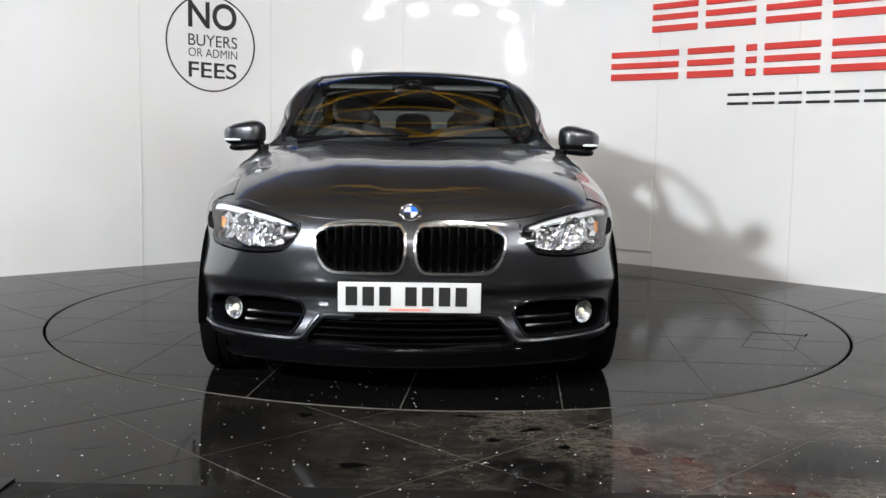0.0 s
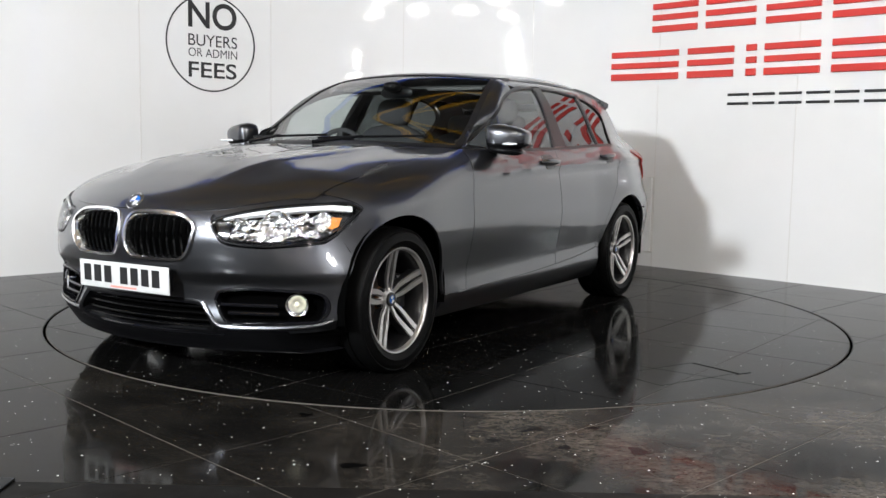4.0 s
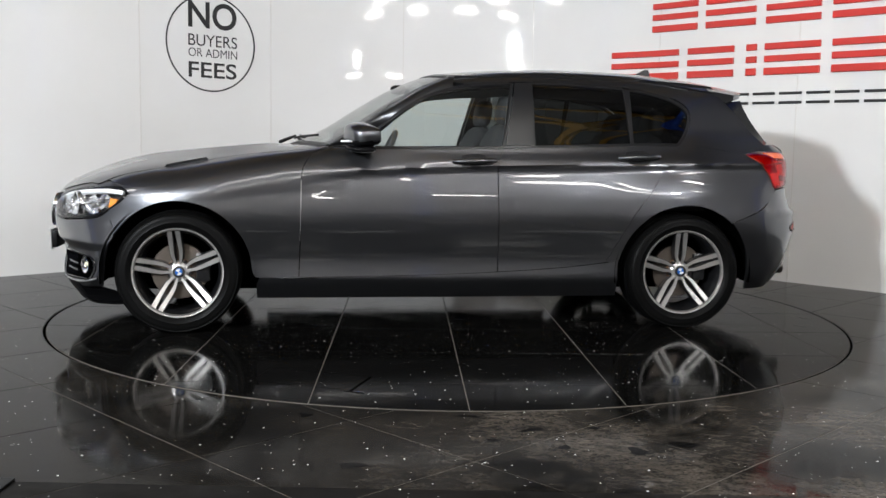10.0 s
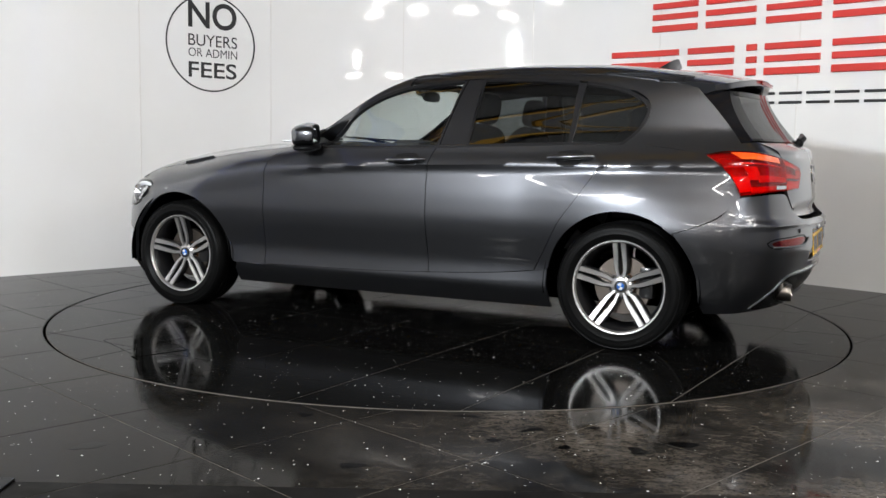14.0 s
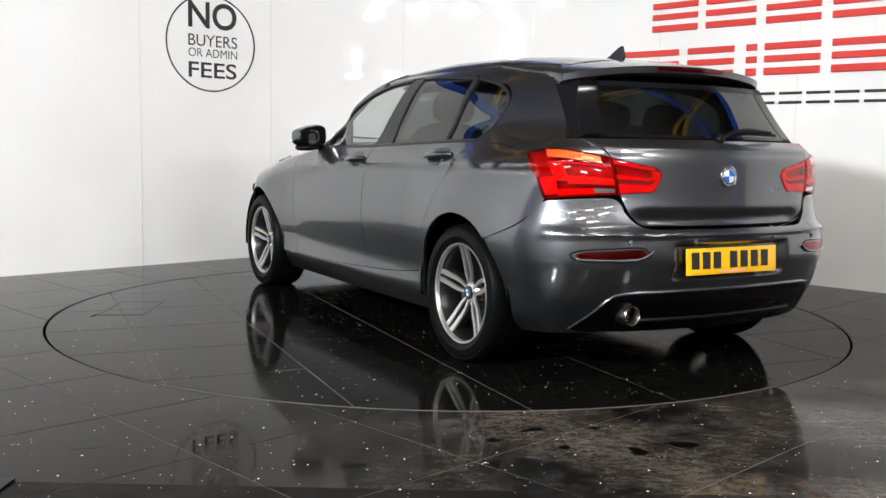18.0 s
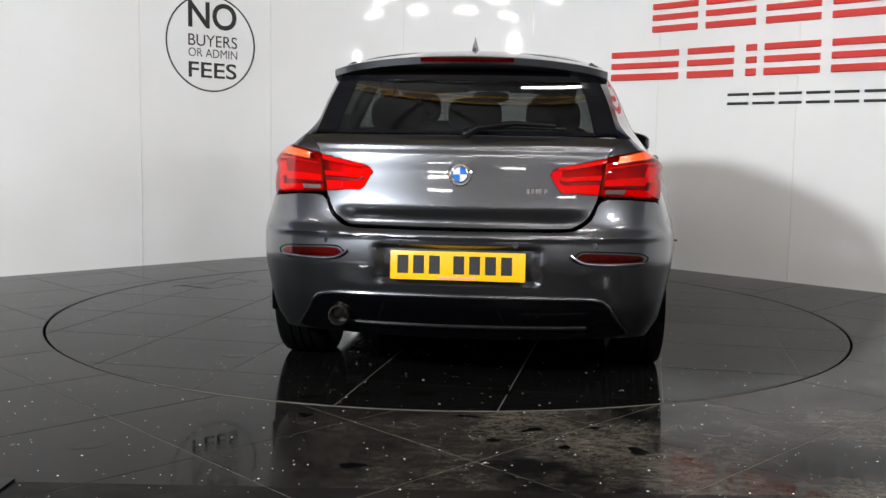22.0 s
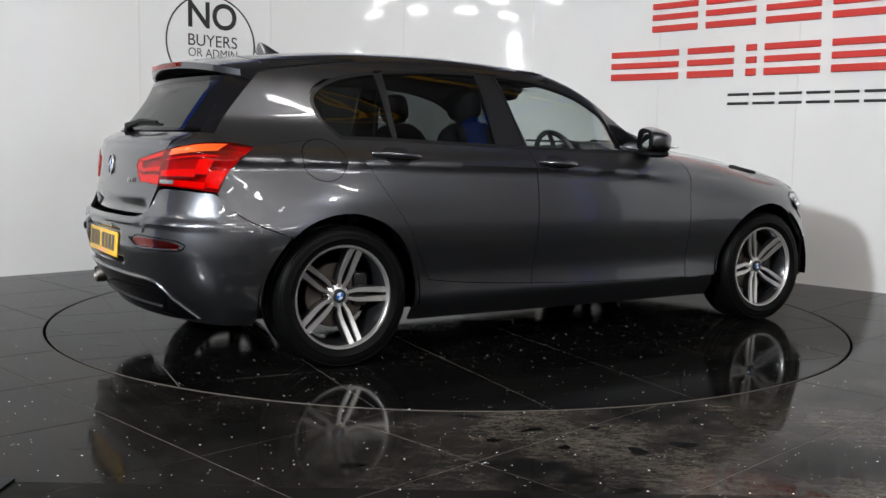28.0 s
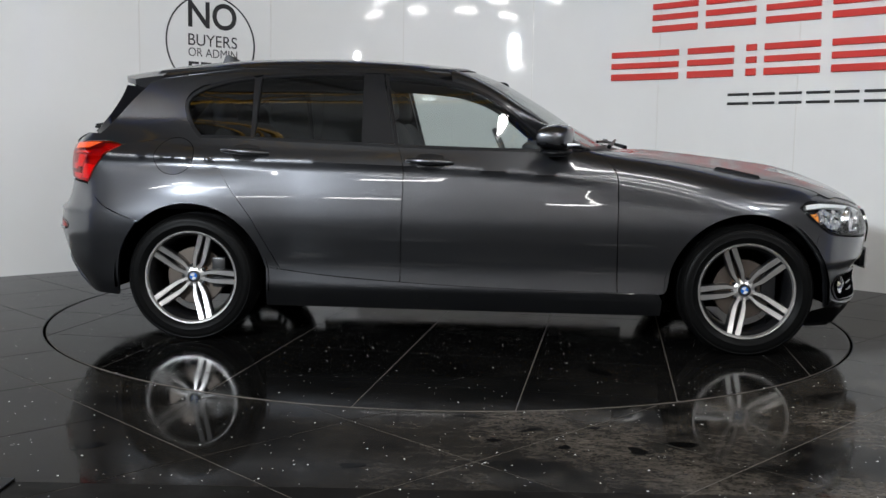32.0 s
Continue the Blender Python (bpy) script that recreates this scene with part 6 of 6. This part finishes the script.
def headrest(x, y, z, parent):
    h = part("headrest", egg_bm((0.05, 0.125, 0.085), Matrix.Translation(C(x, y, z)) @ pose(0, 0, 0, 0, -10, 0), 0.65), M_SEAT, parent)
    for d in (-0.05, 0.05):
        part("headrest_post", tube_bm([C(x + 0.01, y + d, z - 0.14), C(x, y + d, z - 0.06)], 0.006, 6), M_CHROME, h)


for y in (-0.37, 0.37):
    q = seat(-0.10, y)
    headrest(-0.435, y, 1.185, q)
bench = part("rear_bench", egg_bm((0.24, 0.62, 0.12), Matrix.Translation(C(-0.92, 0, 0.52)), 0.5), M_SEAT, car, "black rear bench")
part("bench_back", egg_bm((0.09, 0.62, 0.30), Matrix.Translation(C(-1.20, 0, 0.80)) @ pose(0, 0, 0, 0, -18, 0), 0.5), M_SEAT, bench)
for y in (-0.36, 0.0, 0.36):
    headrest(-1.31, y, 1.115, bench)
part("parcel_shelf", box_bm(0.52, 1.10, 0.03, Matrix.Translation(C(-1.60, 0, 0.985)), 0.01), M_DASH, car)
rows = []
for y in np.linspace(-0.50, 0.50, 13):
    rows.append([C(x, y, float(ROOF(x)) - 0.075 - 0.05 * (y / 0.5) ** 2) for x in np.linspace(-0.03, -1.60, 15)])
part("headlining", grid_bm(rows), M_LINING, car, "dim grey headlining")
part("gate_header", box_bm(0.09, 0.84, 0.062, Matrix.Translation(C(-1.73, 0, 1.278)), 0.01), M_DEEP, car)
part("inside_mirror", egg_bm((0.018, 0.11, 0.034), Matrix.Translation(C(0.10, 0, 1.275)), 0.7), M_BLACK, car)
part("mirror_mount", egg_bm((0.05, 0.05, 0.03), Matrix.Translation(C(0.15, 0, 1.305)), 0.8, 12), M_BLACK, car)
for y in (-0.3, 0.3):
    part("sun_visor", box_bm(0.14, 0.36, 0.018, Matrix.Translation(C(-0.10, y, 1.310)) @ pose(0, 0, 0, 0, 8, 0), 0.006), M_LINING, car)


# ---- what moves ----
TURN = [(0, -87.94), (0.5, -90.59), (1, -94.0), (1.5, -98.28), (2, -102.8), (3, -111.68), (4, -120.4), (5, -129.06), (6, -137.62), (7, -145.9), (8, -154.2), (9, -162.66), (10, -171.38), (11, -180.17), (12, -188.77), (13, -197.09), (14, -205.39), (15, -213.97), (16, -222.63), (17, -231.29), (18, -240.09), (19, -248.93), (20, -257.57), (21, -266.32), (22, -275.17), (23, -283.84), (24, -292.69), (25, -301.45), (26, -310.22), (27, -318.99), (28, -327.79), (29, -336.76), (30, -345.66), (31, -354.44), (32, -363.25)]


def motions():
    rows = [(t, pose(0, 0, 0.0, 0, 0, a)) for t, a in TURN]
    walk(car, rows)
    walk(turntable, rows)


floor_tiles()
motions()
